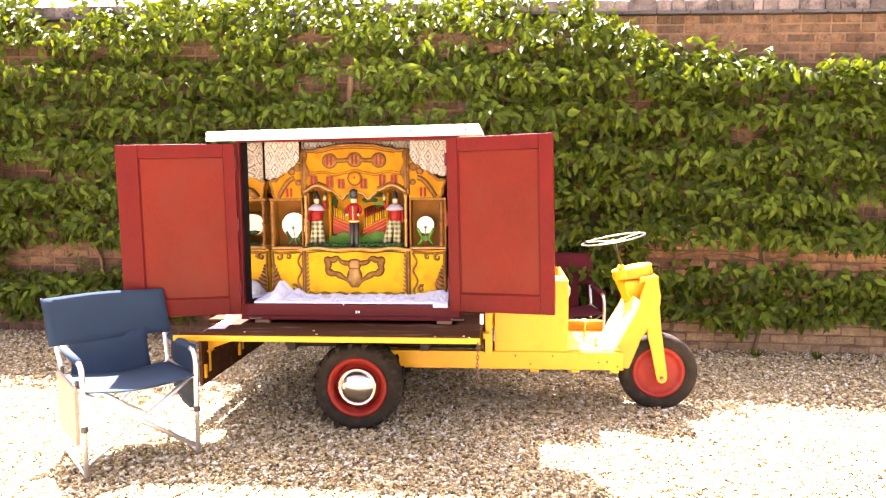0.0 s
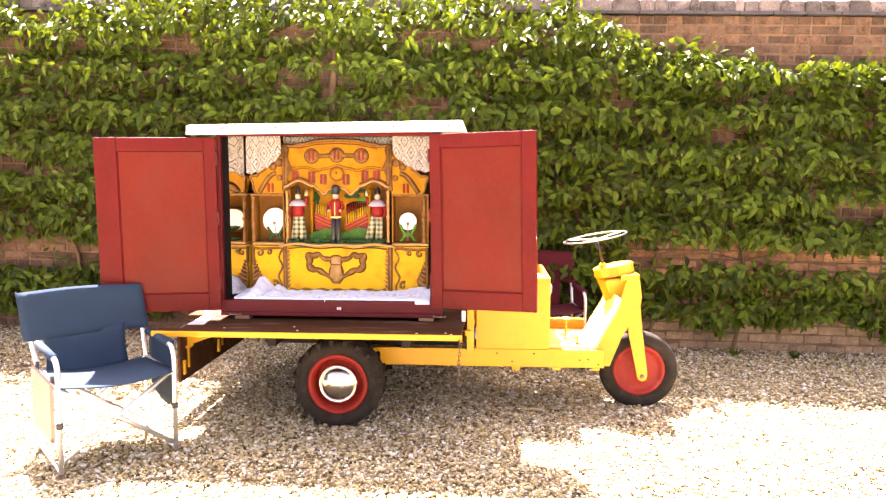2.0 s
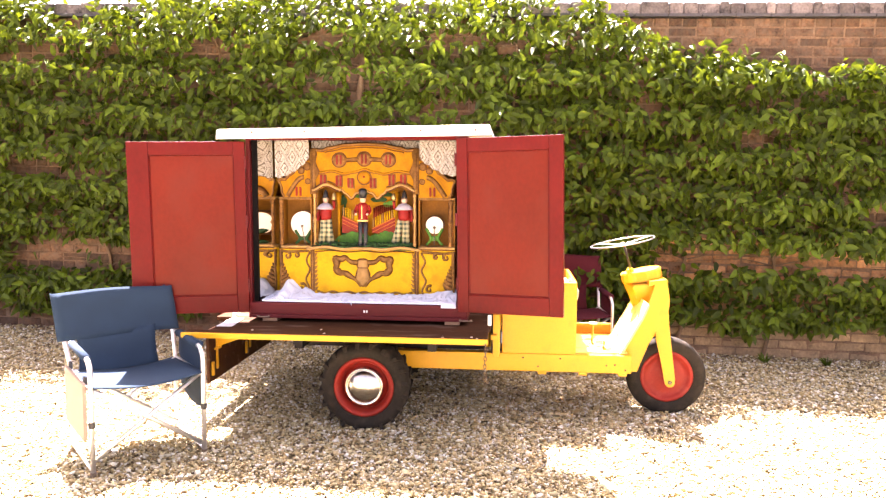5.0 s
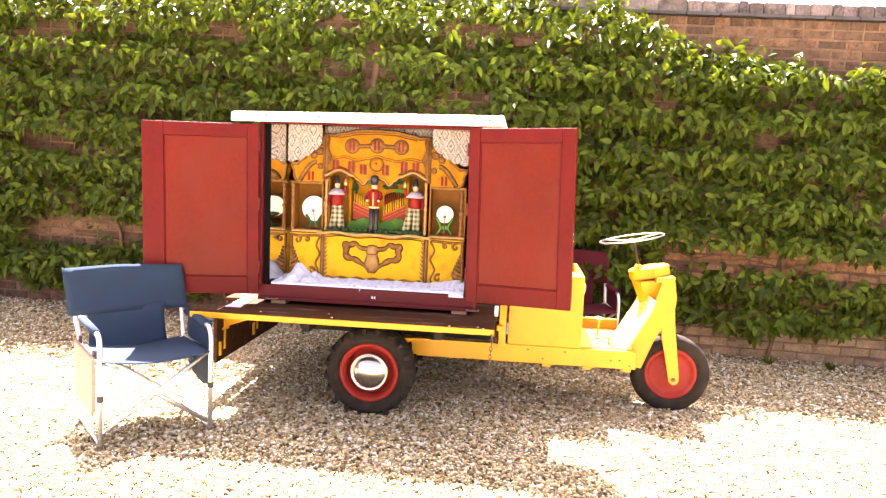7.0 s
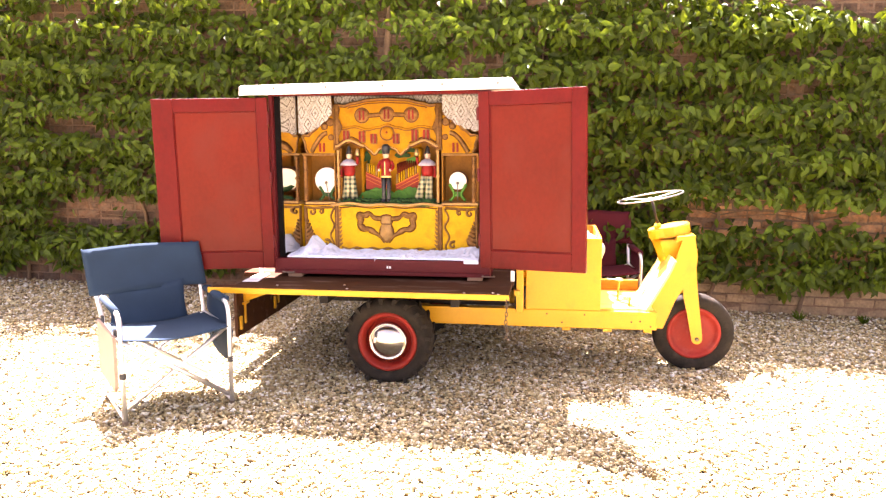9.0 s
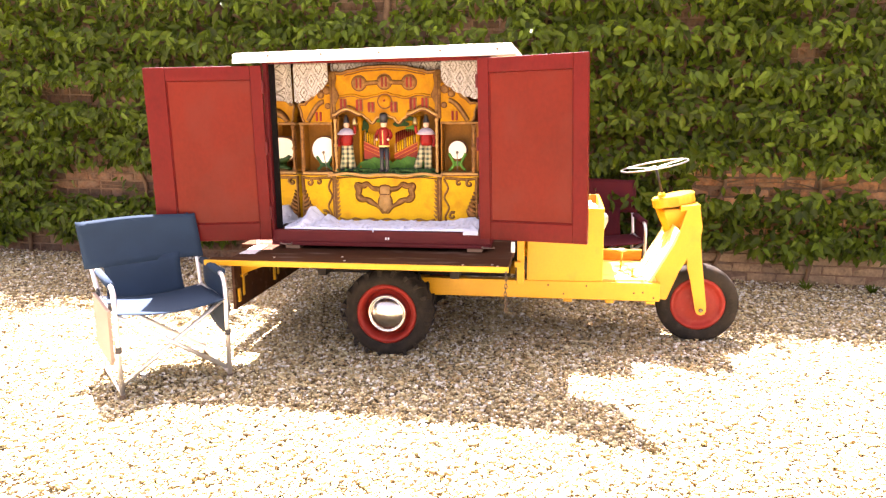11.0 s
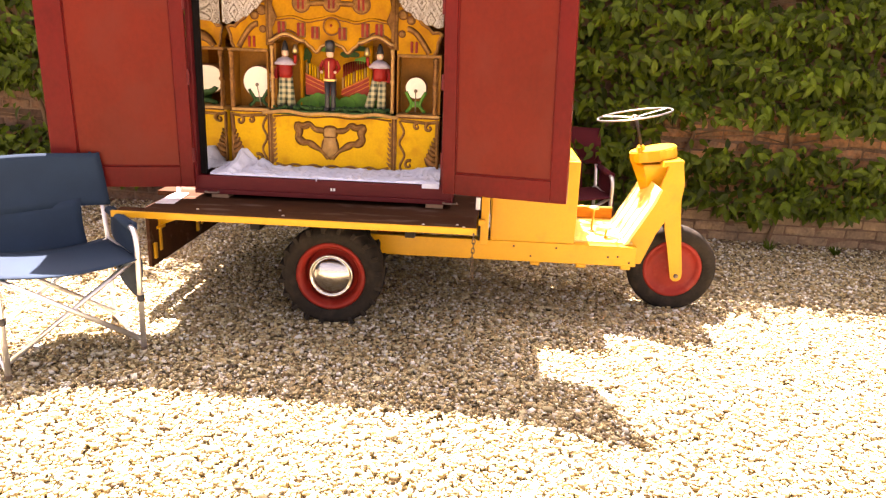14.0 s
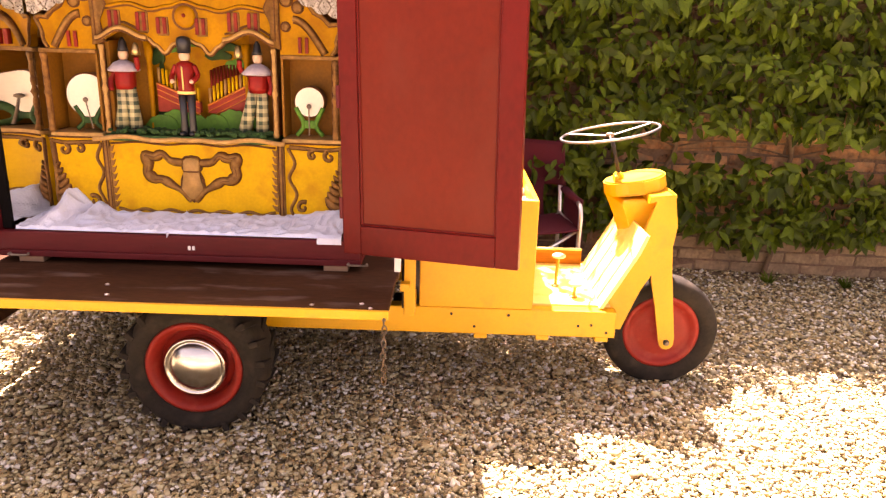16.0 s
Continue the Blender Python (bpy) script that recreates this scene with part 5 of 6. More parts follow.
# pipes on sloping red chests
for x0, x1, za, zb, n in ((0.404, 0.562, 1.196, 1.128, 11), (0.592, 0.752, 1.118, 1.198, 11)):
    bm = B()
    prism(bm, [(x0, min(za, 1.09)), (x1, min(zb, 1.09)), (x1, zb), (x0, za)], 0.398, 0.422)
    chest = organ_part("pipe_chest", bm, "pipe_red", "sloping red pipe chest")
    bm = B()
    for d in (0.0, -0.022, -0.044):
        tube(bm, [(x0, 0.397, za + d), (x1, 0.397, zb + d)], 0.0038 if d == 0 else 0.0022, 6)
    organ_part("chest_moulding", bm, "orange", "", chest)
    for k in range(n):
        t = (k + 0.5) / n
        x, z = x0 + (x1 - x0) * t, za + (zb - za) * t
        h = 0.052 + 0.012 * math.sin(3 * t + x0)
        bm = B()
        lathe(bm, [(0.002, z - 0.002), (0.0056, z + 0.012), (0.0056, z + h), (0.004, z + h), (0.004, z + h - 0.004)], (x, 0.408, 0), "z", 8)
        organ_part("pipe", bm, "apron_yellow" if k % 4 else "cream", "", chest, True)
for k in range(11):
    bm = B()
    x = 0.60 + 0.0125 * k
    lathe(bm, [(0.0052, 1.13), (0.0052, 1.268 - 0.0006 * (k - 6) ** 2), (0.0038, 1.262 - 0.0006 * (k - 6) ** 2)], (x, 0.431, 0), "z", 8)
    organ_part("pipe", bm, "pipe_red", "dark red painted pipe" if k == 0 else "", None, True)
bm = B()
box(bm, 0.045, 1.122, 0.47, 0.482, 0.716, 1.652)
organ_part("back_board", bm, "ochre", "ochre back board")
# apron
A0, A1 = 0.234, 0.900
bm = B()
box(bm, A0 + 0.026, A1 - 0.026, FY - 0.008, FY + 0.015, 0.727, 1.0, 0.002)
apron = organ_part("apron", bm, "apron_yellow", "bright yellow apron panel with carved cartouche")
for px_ in (A0, A1 - 0.0255):
    bm = B()
    box(bm, px_, px_ + 0.0255, FY - 0.016, FY + 0.02, 0.725, 1.003, 0.005)
    pil = organ_part("apron_pilaster", bm, "gilt", "", None)
    for k in (0.006, 0.019):
        painted(pil, [(px_ + k, FY - 0.0165, 0.735), (px_ + k, FY - 0.0165, 0.995)], 0.0028)
bm = B()
tube(bm, [(A0 - 0.012 + (A1 - A0 + 0.024) * k / 40, FY - 0.050, 1.011 + 0.006 * math.cos(3 * math.pi * (k / 20 - 1)) - 0.008 * math.exp(-((k / 20 - 1) / 0.12) ** 2)) for k in range(41)], 0.0085, 8, flat=0.8)
organ_part("apron_cornice", bm, "cream", "wavy cream and gilt cornice", apron, True)
painted(apron, [(A0 + 0.03 + (A1 - A0 - 0.06) * k / 30, FY - 0.0095, 0.988 + 0.004 * math.cos(3 * math.pi * (k / 15 - 1))) for k in range(31)], 0.0042)
carve(apron, [(A0 + 0.04 + (A1 - A0 - 0.08) * k / 40, FY - 0.0095, 0.737 + 0.006 * math.cos(6 * math.pi * (k / 20 - 1))) for k in range(41)], 0.006, "carved_border")
for sx, bx in ((1, A0 + 0.027), (-1, A1 - 0.027)):
    for k in range(9):
        bm = B()
        z = 0.745 + 0.026 * k
        prism(bm, [(bx, z), (bx + sx * 0.008, z + 0.002), (bx + sx * (0.024 - 0.008 * (k / 9)), z + 0.026), (bx + sx * 0.006, z + 0.020), (bx, z + 0.024)], FY - 0.0135, FY - 0.0085)
        organ_part("carved_leaf", bm, "gilt_dark", "", apron)
CZ, CX = 0.868, 0.558
vase = [(0.0, -0.088), (0.012, -0.075), (0.040, -0.045), (0.036, -0.01), (0.024, 0.018), (0.031, 0.028), (0.031, 0.058), (0.022, 0.068), (0.0, 0.072)]
bm = B()
prism(bm, [(CX + x, CZ + z) for x, z in vase] + [(CX - x, CZ + z) for x, z in vase[-2:0:-1]], FY - 0.022, FY - 0.009)
bmesh.ops.bevel(bm, geom=[e for e in bm.edges if abs(e.verts[0].co.y - e.verts[1].co.y) < 1e-5 and e.verts[0].co.y < FY - 0.02], offset=0.005, segments=2, affect="EDGES")
cart = organ_part("cartouche", bm, "cream", "carved gilt vase ornament", apron, True)
bm = B()
tube(bm, [(CX - 0.028, FY - 0.0235, CZ + 0.022), (CX + 0.028, FY - 0.0235, CZ + 0.022)], 0.0028, 6)
out = [(CX + x * 1.12, FY - 0.010, CZ + z * 1.07) for x, z in vase] + [(CX - x * 1.12, FY - 0.010, CZ + z * 1.07) for x, z in vase[-2:0:-1]]
tube(bm, out, 0.0045, 6, True)
organ_part("outline", bm, "brown_line", "", cart, True)
for sx in (-1, 1):
    arm = smooth_path([(CX + sx * x, FY - 0.012, CZ + z) for x, z in ((0.030, 0.052), (0.075, 0.058), (0.105, 0.082), (0.135, 0.072), (0.168, 0.078), (0.160, 0.045), (0.165, 0.012), (0.140, -0.010), (0.112, -0.012),
                                                                      (0.080, -0.030), (0.035, -0.058), (0.005, -0.088))], 5)
    wob = lambda t: 0.72 + 0.4 * math.sin(math.pi * t) ** 2 + 0.16 * math.sin(34 * t)
    bm = B()
    tube(bm, [p + Vector((0, 0.002, 0)) for p in arm], 0.0185, 8, flat=0.3, taper=wob)
    organ_part("outline", bm, "brown_line", "", cart, True)
    bm = B()
    tube(bm, [p - Vector((0, 0.003, 0)) for p in arm], 0.0130, 8, flat=0.45, taper=wob)
    organ_part("carved_arm", bm, "gilt", "", cart, True)
    painted(cart, [p - Vector((0, 0.0085, 0)) for p in arm[6:-14]], 0.0022)

# drums in the niches
for dx, r, name in ((0.181, 0.078, "bass drum"), (0.990, 0.053, "side drum")):
    bm = B()
    lathe(bm, [(r, 0.0), (r + 0.004, 0.004), (r + 0.004, 0.014), (r, 0.018), (r, 0.07)], (dx, 0.315, 1.150), "y", 36)
    d = organ_part("drum", bm, "brown_line", "small round " + name + " facing out", None, False)
    bm = B()
    lathe(bm, [(r * 0.985, 0.001), (r * 0.98, -0.002), (0.003, -0.003)], (dx, 0.315, 1.150), "y", 36)
    organ_part("drum_skin", bm, "skin_white", "pale drum skin", d)
    bm = B()
    h = 1.152 - r * 0.75 - 1.022
    for sx in (-1, 1):
        tube(bm, smooth_path([(dx + sx * 0.048, 0.312, 1.028), (dx + sx * 0.022, 0.312, 1.028 + h * 0.45), (dx + sx * 0.05, 0.312, 1.028 + h + 0.012)], 5), 0.0085, 6, flat=0.8)
    box(bm, dx - 0.03, dx + 0.03, 0.308, 0.32, 1.028 + h * 0.3, 1.028 + h * 0.62, 0.003)
    organ_part("drum_stand", bm, "dark_green" if dx < 0.5 else "green", "green painted cross stand", d, True)
    bm = B()
    tx = 0.010 if dx < 0.5 else 0.0
    tube(bm, [(dx + 1.6 * tx, 0.30, 1.03), (dx - 0.4 * tx, 0.300, 1.134)], 0.0025, 6)
    ball(bm, (dx - 0.4 * tx, 0.301, 1.136), 0.009)
    organ_part("drum_beater", bm, "steel", "thin beater", d)


def figurine(name, x, kind, flip, label):
    """A small carved doll in one mesh; materials by index."""
    b = B()
    y, z0 = (0.262, 1.022) if kind == "soldier" else (0.325, 1.022)
    if kind == "soldier":
        for s in (-1, 1):
            lathe(b, [(0.011, z0), (0.014, z0 + 0.02), (0.012, z0 + 0.07), (0.016, z0 + 0.15)], (x + s * 0.015, y, 0), "z", 10, 1)
            ball(b, (x + s * 0.017, y - 0.012, z0 + 0.01), 0.013, 1, 1.7, 0.7, 1)
            tube(b, smooth_path([(x + s * 0.031, y, z0 + 0.248), (x + s * 0.045, y - 0.006, z0 + 0.215), (x + s * 0.036, y - 0.036, z0 + 0.195)], 5), 0.0095, 8, mi=0)
            ball(b, (x + s * 0.034, y - 0.040, z0 + 0.195), 0.008, mi=2)
        lathe(b, [(0.028, z0 + 0.148), (0.031, z0 + 0.155), (0.027, z0 + 0.185), (0.034, z0 + 0.235), (0.029, z0 + 0.255), (0.012, z0 + 0.264)], (x, y, 0), "z", 14, 0)
        lathe(b, [(0.032, z0 + 0.150), (0.032, z0 + 0.160)], (x, y, 0), "z", 14, 3)
        tube(b, [(x, y - 0.031, z0 + 0.165), (x, y - 0.034, z0 + 0.245)], 0.0028, 6, mi=3)
        ball(b, (x, y, z0 + 0.280), 0.019, 1, 1, 1.15, 2)
        lathe(b, [(0.022, z0 + 0.290), (0.025, z0 + 0.325), (0.023, z0 + 0.340), (0.01, z0 + 0.347)], (x, y, 0), "z", 14, 1)
        mats = [M["doll_red"], M["doll_black"], M["doll_cream"], M["pale_yellow"]]
    else:
        for s in (-1, 1):
            k = 0.018 + (0.010 if s == flip and flip < 0 else 0)
            tube(b, [(x + s * 0.015, y, z0 + 0.175), (x + s * k + flip * (0.008 if flip < 0 else 0.002), y, z0 + 0.09),
                     (x + s * (k + 0.010) + (-0.018 if flip < 0 else 0), y - 0.004, z0 + 0.015)], 0.0225, 10, mi=1, taper=lambda t: 0.85 + 0.25 * t)
            ball(b, (x + s * (k + 0.012) + (-0.018 if flip < 0 else 0), y - 0.015, z0 + 0.009), 0.012, 1, 1.7, 0.7, 4)
        lathe(b, [(0.034, z0 + 0.155), (0.037, z0 + 0.175), (0.037, z0 + 0.215), (0.02, z0 + 0.24)], (x, y, 0), "z", 14, 0)
        lathe(b, [(0.015, z0 + 0.243), (0.052, z0 + 0.218), (0.057, z0 + 0.224), (0.034, z0 + 0.248), (0.013, z0 + 0.258)], (x, y - 0.006, 0), "z", 18, 2)
        ball(b, (x, y, z0 + 0.275), 0.018, 1, 1, 1.25, 3)
        lathe(b, [(0.020, z0 + 0.288), (0.016, z0 + 0.30), (0.012, z0 + 0.322), (0.004, z0 + 0.336)], (x, y, 0), "z", 12, 4)
        tube(b, smooth_path([(x - flip * 0.034, y, z0 + 0.222), (x - flip * 0.050, y - 0.006, z0 + 0.185), (x - flip * 0.046, y - 0.02, z0 + 0.150)], 5), 0.011, 8, mi=0)
        tube(b, smooth_path([(x + flip * 0.034, y, z0 + 0.218), (x + flip * 0.056, y - 0.018, z0 + 0.235), (x + flip * 0.058, y - 0.03, z0 + 0.27)], 5), 0.009, 8, mi=0)
        lathe(b, [(0.002, z0 + 0.276), (0.016, z0 + 0.278), (0.0135, z0 + 0.296), (0.009, z0 + 0.314), (0.003, z0 + 0.320)], (x + flip * 0.060, y - 0.032, 0), "z", 12, 5)
        mats = [M["doll_red"], M["tartan"], M["doll_white"], M["doll_cream"], M["doll_black"], M["brass"]]
    ob = new(name, mesh_of(b, name, mats, True))
    ob.matrix_world = SET
    return tagged(ob, label, "figurine", "organ figurines")


figurine("soldier_figurine", 0.563, "soldier", 1, "small carved soldier doll in red jacket and black hat")
figurine("clown_figurine", 0.320, "clown", 1, "small carved clown doll in tartan trousers holding a bell")
figurine("clown_figurine", 0.804, "clown", -1, "small carved clown doll in tartan trousers holding a bell")

# lace valances and the white cloth
for a, b, far in ((0.026, 0.235, 1), (0.905, 1.122, -1)):
    bm = B()
    nx, nz = 48, 14
    g = []
    for i in range(nx + 1):
        t = i / nx
        x = a + (b - a) * t
        q = t if far > 0 else 1 - t
        depth = (0.200 if far > 0 else 0.185) * (1 - 0.58 * q ** 2) + 0.010 * abs(math.sin(t * math.pi * 4))
        g.append([bm.verts.new((x, 0.262 + 0.006 * math.sin(t * 26) * (j / nz), 1.656 - (depth + 0.02) * j / nz)) for j in range(nz + 1)])
    for i in range(nx):
        for j in range(nz):
            bm.faces.new((g[i][j], g[i + 1][j], g[i + 1][j + 1], g[i][j + 1]))
    ob = new("lace_valance", mesh_of(bm, "lace_valance", M["lace"], True))
    ob.matrix_world = SET
    sol = ob.modifiers.new("thick", "SOLIDIFY")
    sol.thickness = 0.0015
    tagged(ob, "grey-cream cotton lace valance hanging in the case corner", "lace", "lace valances")
bm = B()
g = [[bm.verts.new((0.236 + 0.668 * i / 60, 0.322 + 0.005 * math.sin(i * 1.3) * j, 1.655 - 0.03 * j)) for j in range(3)] for i in range(61)]
for i in range(60):
    for j in range(2):
        bm.faces.new((g[i][j], g[i + 1][j], g[i + 1][j + 1], g[i][j + 1]))
ob = new("lace_valance", mesh_of(bm, "lace_valance", M["lace"], True))
ob.matrix_world = SET
ob.modifiers.new("thick", "SOLIDIFY").thickness = 0.0015
tagged(ob, "shallow lace strip hanging above the organ crest", "lace", "lace valances")
bm = B()
nx, ny = 170, 40
g = []
ridge = lambda v: 1 - min(1.0, abs(v) * 2.4)
for i in range(nx + 1):
    rowv = []
    t = i / nx
    x = 0.014 + 1.126 * t
    for j in range(ny + 1):
        s = j / ny
        y = 0.012 + s * 0.262
        wx, wy = x + 0.02 * noise.noise((x * 14, y * 14, 3.0)), y + 0.02 * noise.noise((x * 14, y * 14, 8.0))
        z = 0.7175 + 0.011 * ridge(noise.noise((wx * 11, wy * 9, 1.0))) * (0.3 + 0.7 * s) + 0.008 * ridge(noise.noise((wx * 24, wy * 20, 5.0))) + 0.012 * s
        tent = max(0.0, 1 - abs(wx - 0.120 - 0.10 * (wy - 0.15)) / 0.062) * max(0.0, 1 - max(0.0, 0.17 - wy) / 0.15)
        tent2 = max(0.0, 1 - abs(wx - 0.215) / 0.05) * max(0.0, 1 - max(0.0, 0.20 - wy) / 0.14)
        z += 0.082 * tent + 0.034 * tent2 * (1 - 0.5 * tent)
        z += 0.036 * max(0.0, 1 - abs(wx - 1.08) / 0.13) * s
        z = max(z, 0.7160)
        if s < 0.04:
            z = 0.716
        rowv.append(bm.verts.new((x, y, z)))
    g.append(rowv)
for i in range(nx):
    for j in range(ny):
        bm.faces.new((g[i][j], g[i + 1][j], g[i + 1][j + 1], g[i][j + 1]))
for x in (0.545,):
    v = [bm.verts.new(p) for p in ((x - 0.007, 0.010, 0.722), (x + 0.007, 0.010, 0.722), (x, -0.003, 0.722), (x, -0.004, 0.704))]
    bm.faces.new((v[0], v[1], v[2])); bm.faces.new((v[0], v[2], v[3])); bm.faces.new((v[1], v[3], v[2]))
for k in range(6):
    x = 1.06 + 0.014 * k
    v = [bm.verts.new(p) for p in ((x, 0.012, 0.73), (x + 0.014, 0.012, 0.73), (x + 0.014, -0.004, 0.722), (x, -0.004, 0.722), (x + 0.014, -0.005, 0.700), (x, -0.005, 0.700))]
    bm.faces.new(v[:4]); bm.faces.new((v[3], v[2], v[4], v[5]))
cl = new("white_cloth", mesh_of(bm, "white_cloth", M["cloth"]))
cl.matrix_world = TRUCK
tagged(cl, "crumpled white cotton cloth spread on the case floor", "cloth")
bm = B()
for k in range(5):
    ball(bm, (1.60 + 0.05 * k, 0.60 + 0.03 * math.sin(3 * k), 0.70 + 0.04 * math.cos(2 * k)), 0.085, 1, 1, 0.9, 0, 14, 10)
for v in bm.verts:
    v.co += Vector((1, 1, 1)) * 0.02 * noise.noise(v.co * 22)
ob = new("grey_bag", mesh_of(bm, "grey_bag", M["bag"], True))
ob.matrix_world = TRUCK
tagged(ob, "crumpled grey bag lying in the seat box", "bag")

# ---- folding director's chairs ----


def folding_chair(label, canvas, m, table, group):
    ch = thing("folding_chair", label, "chair", m, group)
    W, D = 0.268, 0.226
    can = M[canvas]
    for s in (-1, 1):
        bm = B()
        tube(bm, [Vector((s * W, -D - 0.005, 0.0))] + smooth_path([(s * W, -D, 0.40), (s * W, -D + 0.003, 0.51), (s * W, -D + 0.028, 0.557), (s * W, -D + 0.075, 0.573), (s * W, 0.05, 0.578),
                                                    (s * W, D - 0.02, 0.58)], 5), 0.0125, 10)
        fr = part("side_frame", bm, M["alu"], ch, "bent aluminium tube side frame", True)
        bm = B()
        tube(bm, [(s * W, D - 0.02, 0.0), (s * W, D - 0.004, 0.45), (s * (W + 0.026) - 0.026, D + 0.112, 0.825)], 0.0115, 10)
        part("rear_leg", bm, M["alu"], ch, "", True)
        bm = B()
        tube(bm, [(s * W, -D, 0.03), (s * W, D - 0.02, 0.03)], 0.010, 8)
        part("side_bar", bm, M["alu"], ch, "", True)
        bm = B()
        tube(bm, [(s * W, -D + 0.004, 0.43), (s * W, D - 0.01, 0.43)], 0.010, 8)
        part("side_bar", bm, M["alu"], ch, "", True)
        bm = B()
        tube(bm, [(s * W, -D + 0.075, 0.576), (s * W, D - 0.06, 0.581)], 0.0195, 12)
        part("arm_sleeve", bm, can, ch, "padded canvas arm sleeve" , True)
        for fy in (-D - 0.005, D - 0.02):
            bm = B()
            lathe(bm, [(0.014, 0.0), (0.015, 0.025)], (s * W, fy, 0), "z", 10)
            part("foot", bm, M["steel"], ch)
        bm = B()
        lathe(bm, [(0.0135, 0.245), (0.016, 0.248), (0.016, 0.272), (0.0135, 0.275)], (s * W, -D - 0.003, 0), "z", 10)
        part("collar", bm, M["black"], ch, "black plastic collar")
    for yy in (-D + 0.02, D - 0.05):
        for s in (-1, 1):
            bm = B()
            tube(bm, [(-s * (W - 0.01), yy + 0.012 * s, 0.06), (s * (W - 0.01), yy + 0.012 * s, 0.43)], 0.012, 8)
            part("cross_bar", bm, M["alu"], ch, "", True)
    # seat
    bm = B()
    n = 16
    g = []
    for i in range(n + 1):
        t = i / n
        x = -W + 2 * W * t
        sag = 0.028 * math.sin(math.pi * t)
        g.append([bm.verts.new((x, -D - 0.01 + (2 * D + 0.0) * j / 10, 0.448 - sag - 0.008 * math.sin(math.pi * j / 10) * math.sin(math.pi * t) - 0.015 * (j / 10))) for j in range(11)])
    for i in range(n):
        for j in range(10):
            bm.faces.new((g[i][j], g[i + 1][j], g[i + 1][j + 1], g[i][j + 1]))
    ob = part("seat", bm, can, ch, "sagging canvas seat", True)
    sol = ob.modifiers.new("thick", "SOLIDIFY")
    sol.thickness = 0.006
    # back, wrapped round the posts
    bm = B()
    g = []
    path = [(-W - 0.015, 0.0), (-W - 0.016, -0.018), (-W + 0.01, -0.022)]
    path += [(-W + 0.02 + (2 * W - 0.04) * k / 14, -0.018 + 0.03 * math.sin(math.pi * k / 14)) for k in range(15)]
    path += [(W - 0.01, -0.022), (W + 0.016, -0.018), (W + 0.015, 0.0), (W + 0.010, 0.016), (W - 0.02, 0.018)]
    for (x, dy) in path:
        x *= 1.095
        g.append([bm.verts.new((x - 0.010 - 0.016 * k / 8, D + 0.040 + 0.072 * k / 8 + dy, 0.585 + 0.25 * k / 8 + 0.004 * math.sin(9 * x + k))) for k in range(9)])
    for i in range(len(g) - 1):
        for j in range(8):
            bm.faces.new((g[i][j], g[i + 1][j], g[i + 1][j + 1], g[i][j + 1]))
    ob = part("backrest", bm, can, ch, "canvas backrest sleeved over the posts", True)
    sol = ob.modifiers.new("thick", "SOLIDIFY")
    sol.thickness = 0.005
    # lower back web, between seat and backrest
    bm = B()
    g = []
    for i in range(13):
        t = i / 12
        x = (-W + 0.035) + (2 * W - 0.125) * t
        g.append([bm.verts.new((x * (1 - 0.05 * math.sin(math.pi * k / 6)), D - 0.016 + 0.066 * k / 6 + 0.012 * math.sin(math.pi * t), 0.405 - 0.03 * math.sin(math.pi * (0.1 + 0.85 * t)) + 0.226 * k / 6)) for k in range(7)])
    for i in range(12):
        for j in range(6):
            bm.faces.new((g[i][j], g[i + 1][j], g[i + 1][j + 1], g[i][j + 1]))
    ob = part("back_web", bm, can, ch, "", True)
    sol = ob.modifiers.new("thick", "SOLIDIFY")
    sol.thickness = 0.004
    # pocket slung from one arm
    bm = B()
    g = []
    for i in range(11):
        t = i / 10
        y = -D + 0.045 + (2 * D - 0.10) * t
        g.append([bm.verts.new((W + 0.02 - 0.004 * math.sin(5 * t + k) + 0.010 * (k > 4), y, 0.595 - (0.395 - 0.035 * t - 0.05 * (2 * t - 1) ** 2) * k / 9)) for k in range(10)])
    for i in range(10):
        for j in range(9):
            bm.faces.new((g[i][j], g[i + 1][j], g[i + 1][j + 1], g[i][j + 1]))
    ob = part("side_pocket", bm, can, ch, "hanging canvas side pocket", True)
    sol = ob.modifiers.new("thick", "SOLIDIFY")
    sol.thickness = 0.012
    bm = B()
    tube(bm, smooth_path([(W - 0.02, -D + 0.16, 0.41), (W - 0.04, -D + 0.15, 0.38), (W - 0.03, -D + 0.13, 0.33)], 5), 0.004, 6)
    part("strap", bm, M["black"], ch)
    if table:
        bm = B()
        prism(bm, [(-D + 0.03, 0.175), (D - 0.06, 0.175), (D - 0.03, 0.205), (D - 0.03, 0.468), (-D + 0.0, 0.468), (-D + 0.0, 0.205)], -W - 0.034, -W - 0.018, "x")
        bmesh.ops.bevel(bm, geom=list(bm.edges), offset=0.004, segments=2, affect="EDGES")
        tb = part("side_table", bm, M["beige"], ch, "beige folding side table hanging down")
        for yy in (-D + 0.04, D - 0.08):
            bm = B()
            box(bm, -W - 0.02, -W - 0.004, yy, yy + 0.03, 0.45, 0.49, 0.003)
            part("table_hinge", bm, M["black"], tb)
    return ch


folding_chair("folding aluminium chair with navy canvas and beige side table", "navy", pose(-0.966, 3.392, 0, 0, 0, 51) @ Matrix.Diagonal((0.99, 1, 0.965, 1)), True, "folding chairs")
folding_chair("folding aluminium chair with maroon canvas, standing behind the truck", "maroon", pose(1.08, 5.80, 0, 0, 0, 14), False, "folding chairs")

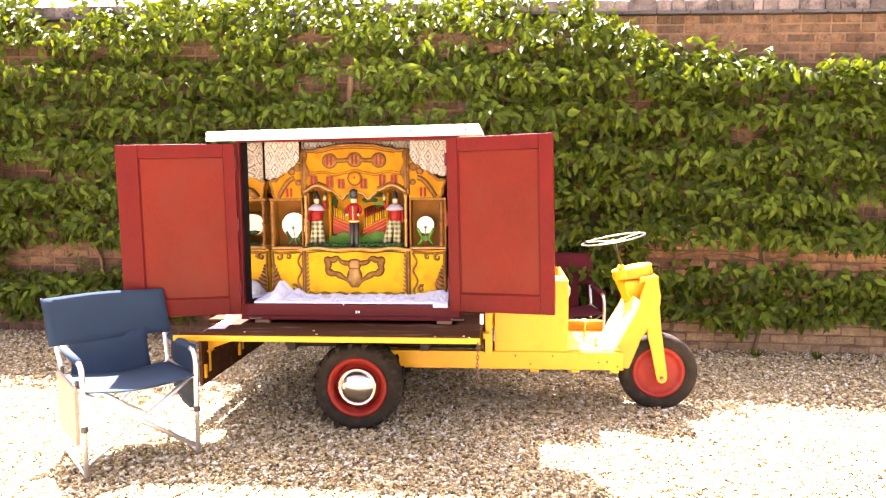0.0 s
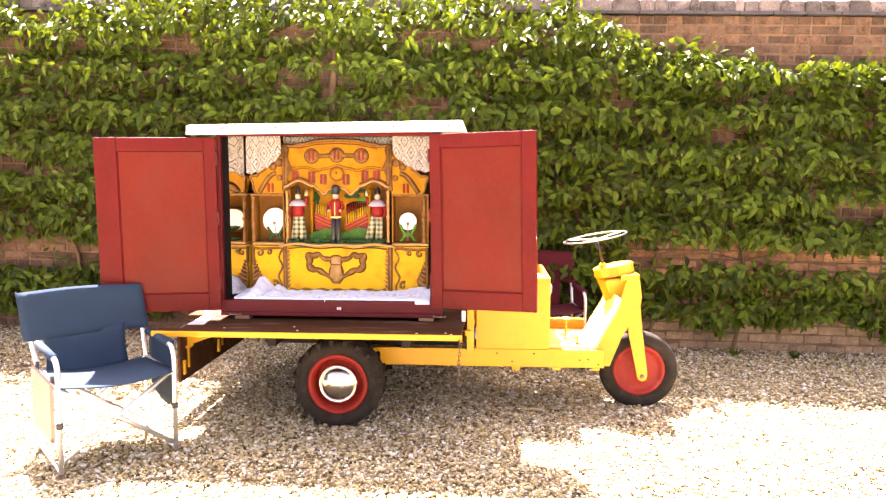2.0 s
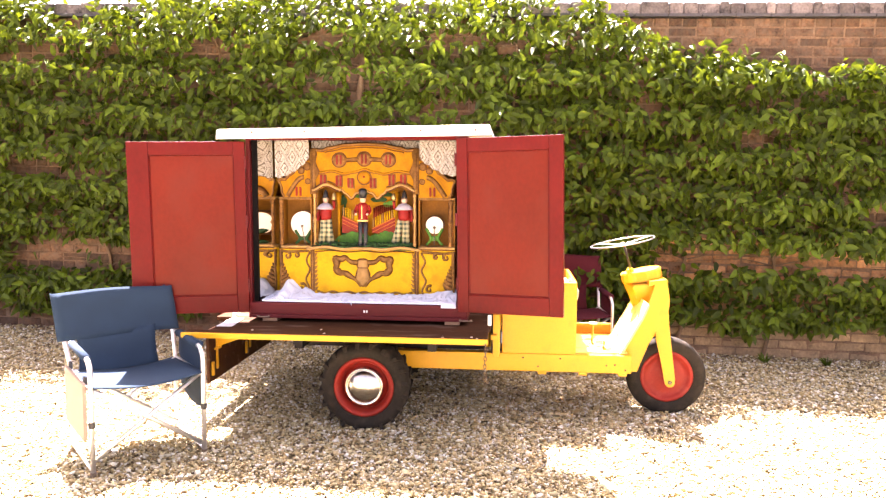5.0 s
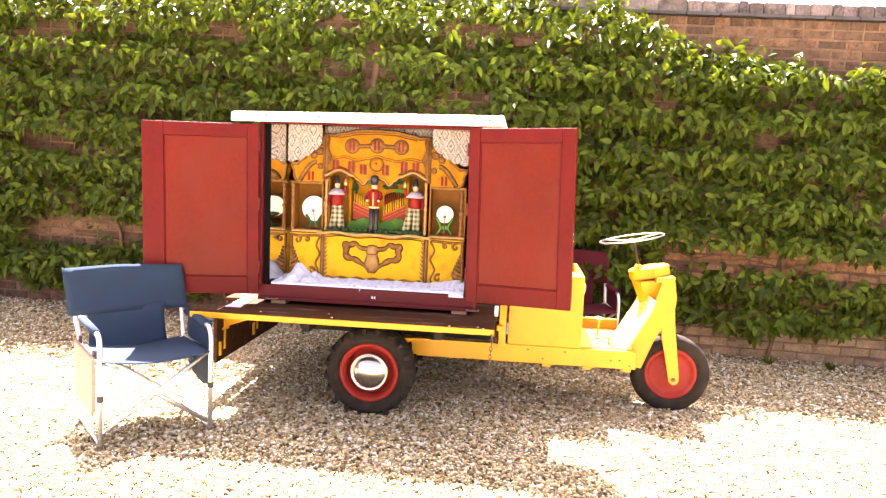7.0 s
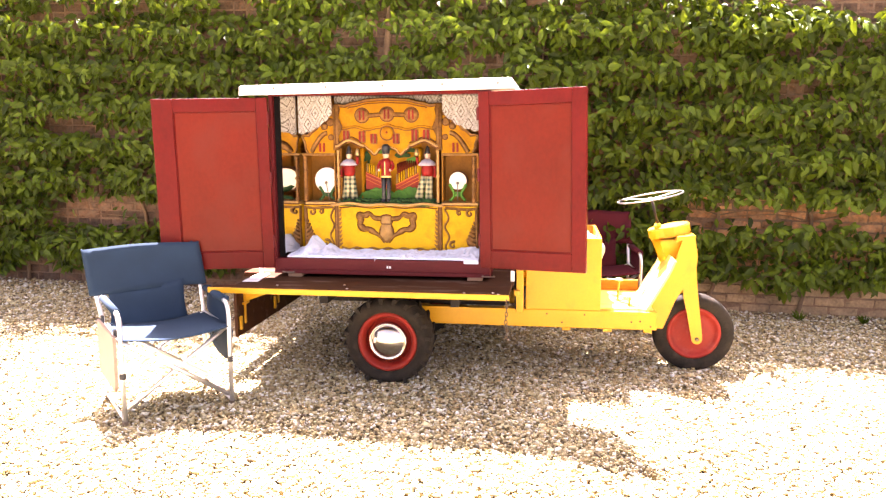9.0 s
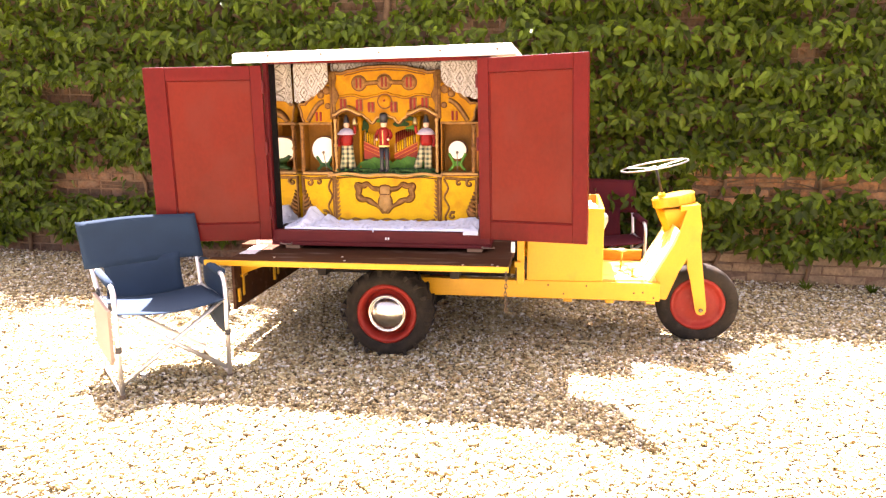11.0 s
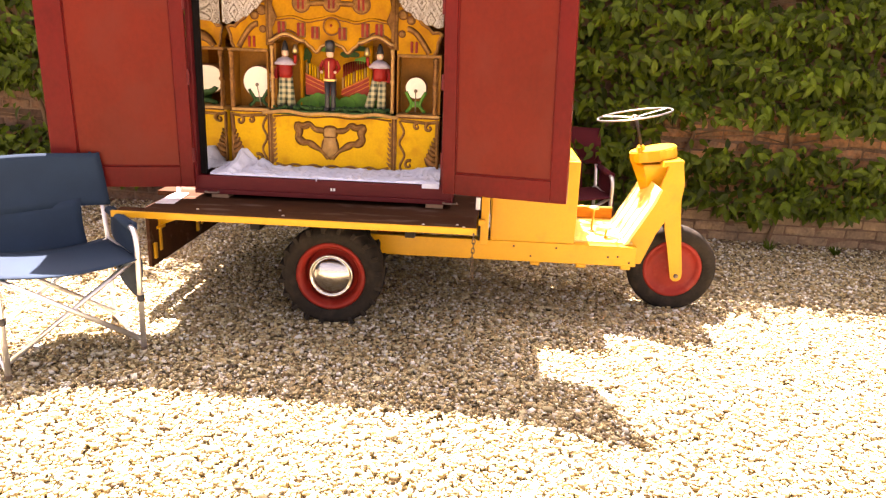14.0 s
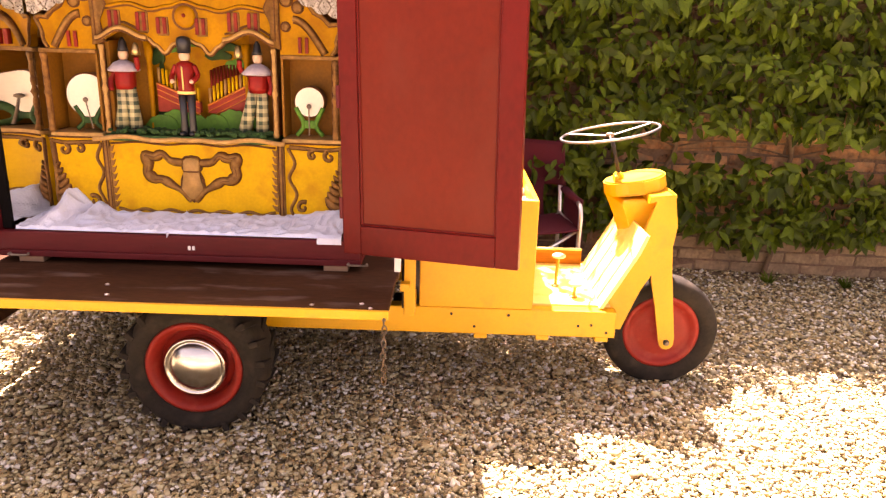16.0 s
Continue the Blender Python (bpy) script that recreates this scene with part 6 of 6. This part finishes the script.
# ---- bricks in the bare strips of the wall ----
for x, z, w, d in near[:300]:
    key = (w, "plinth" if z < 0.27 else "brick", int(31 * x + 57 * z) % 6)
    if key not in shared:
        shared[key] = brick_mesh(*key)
    ob = new("brick", shared[key])
    ob.parent = wall
    ob.location = (x + w / 2, WALL_Y + d, z)
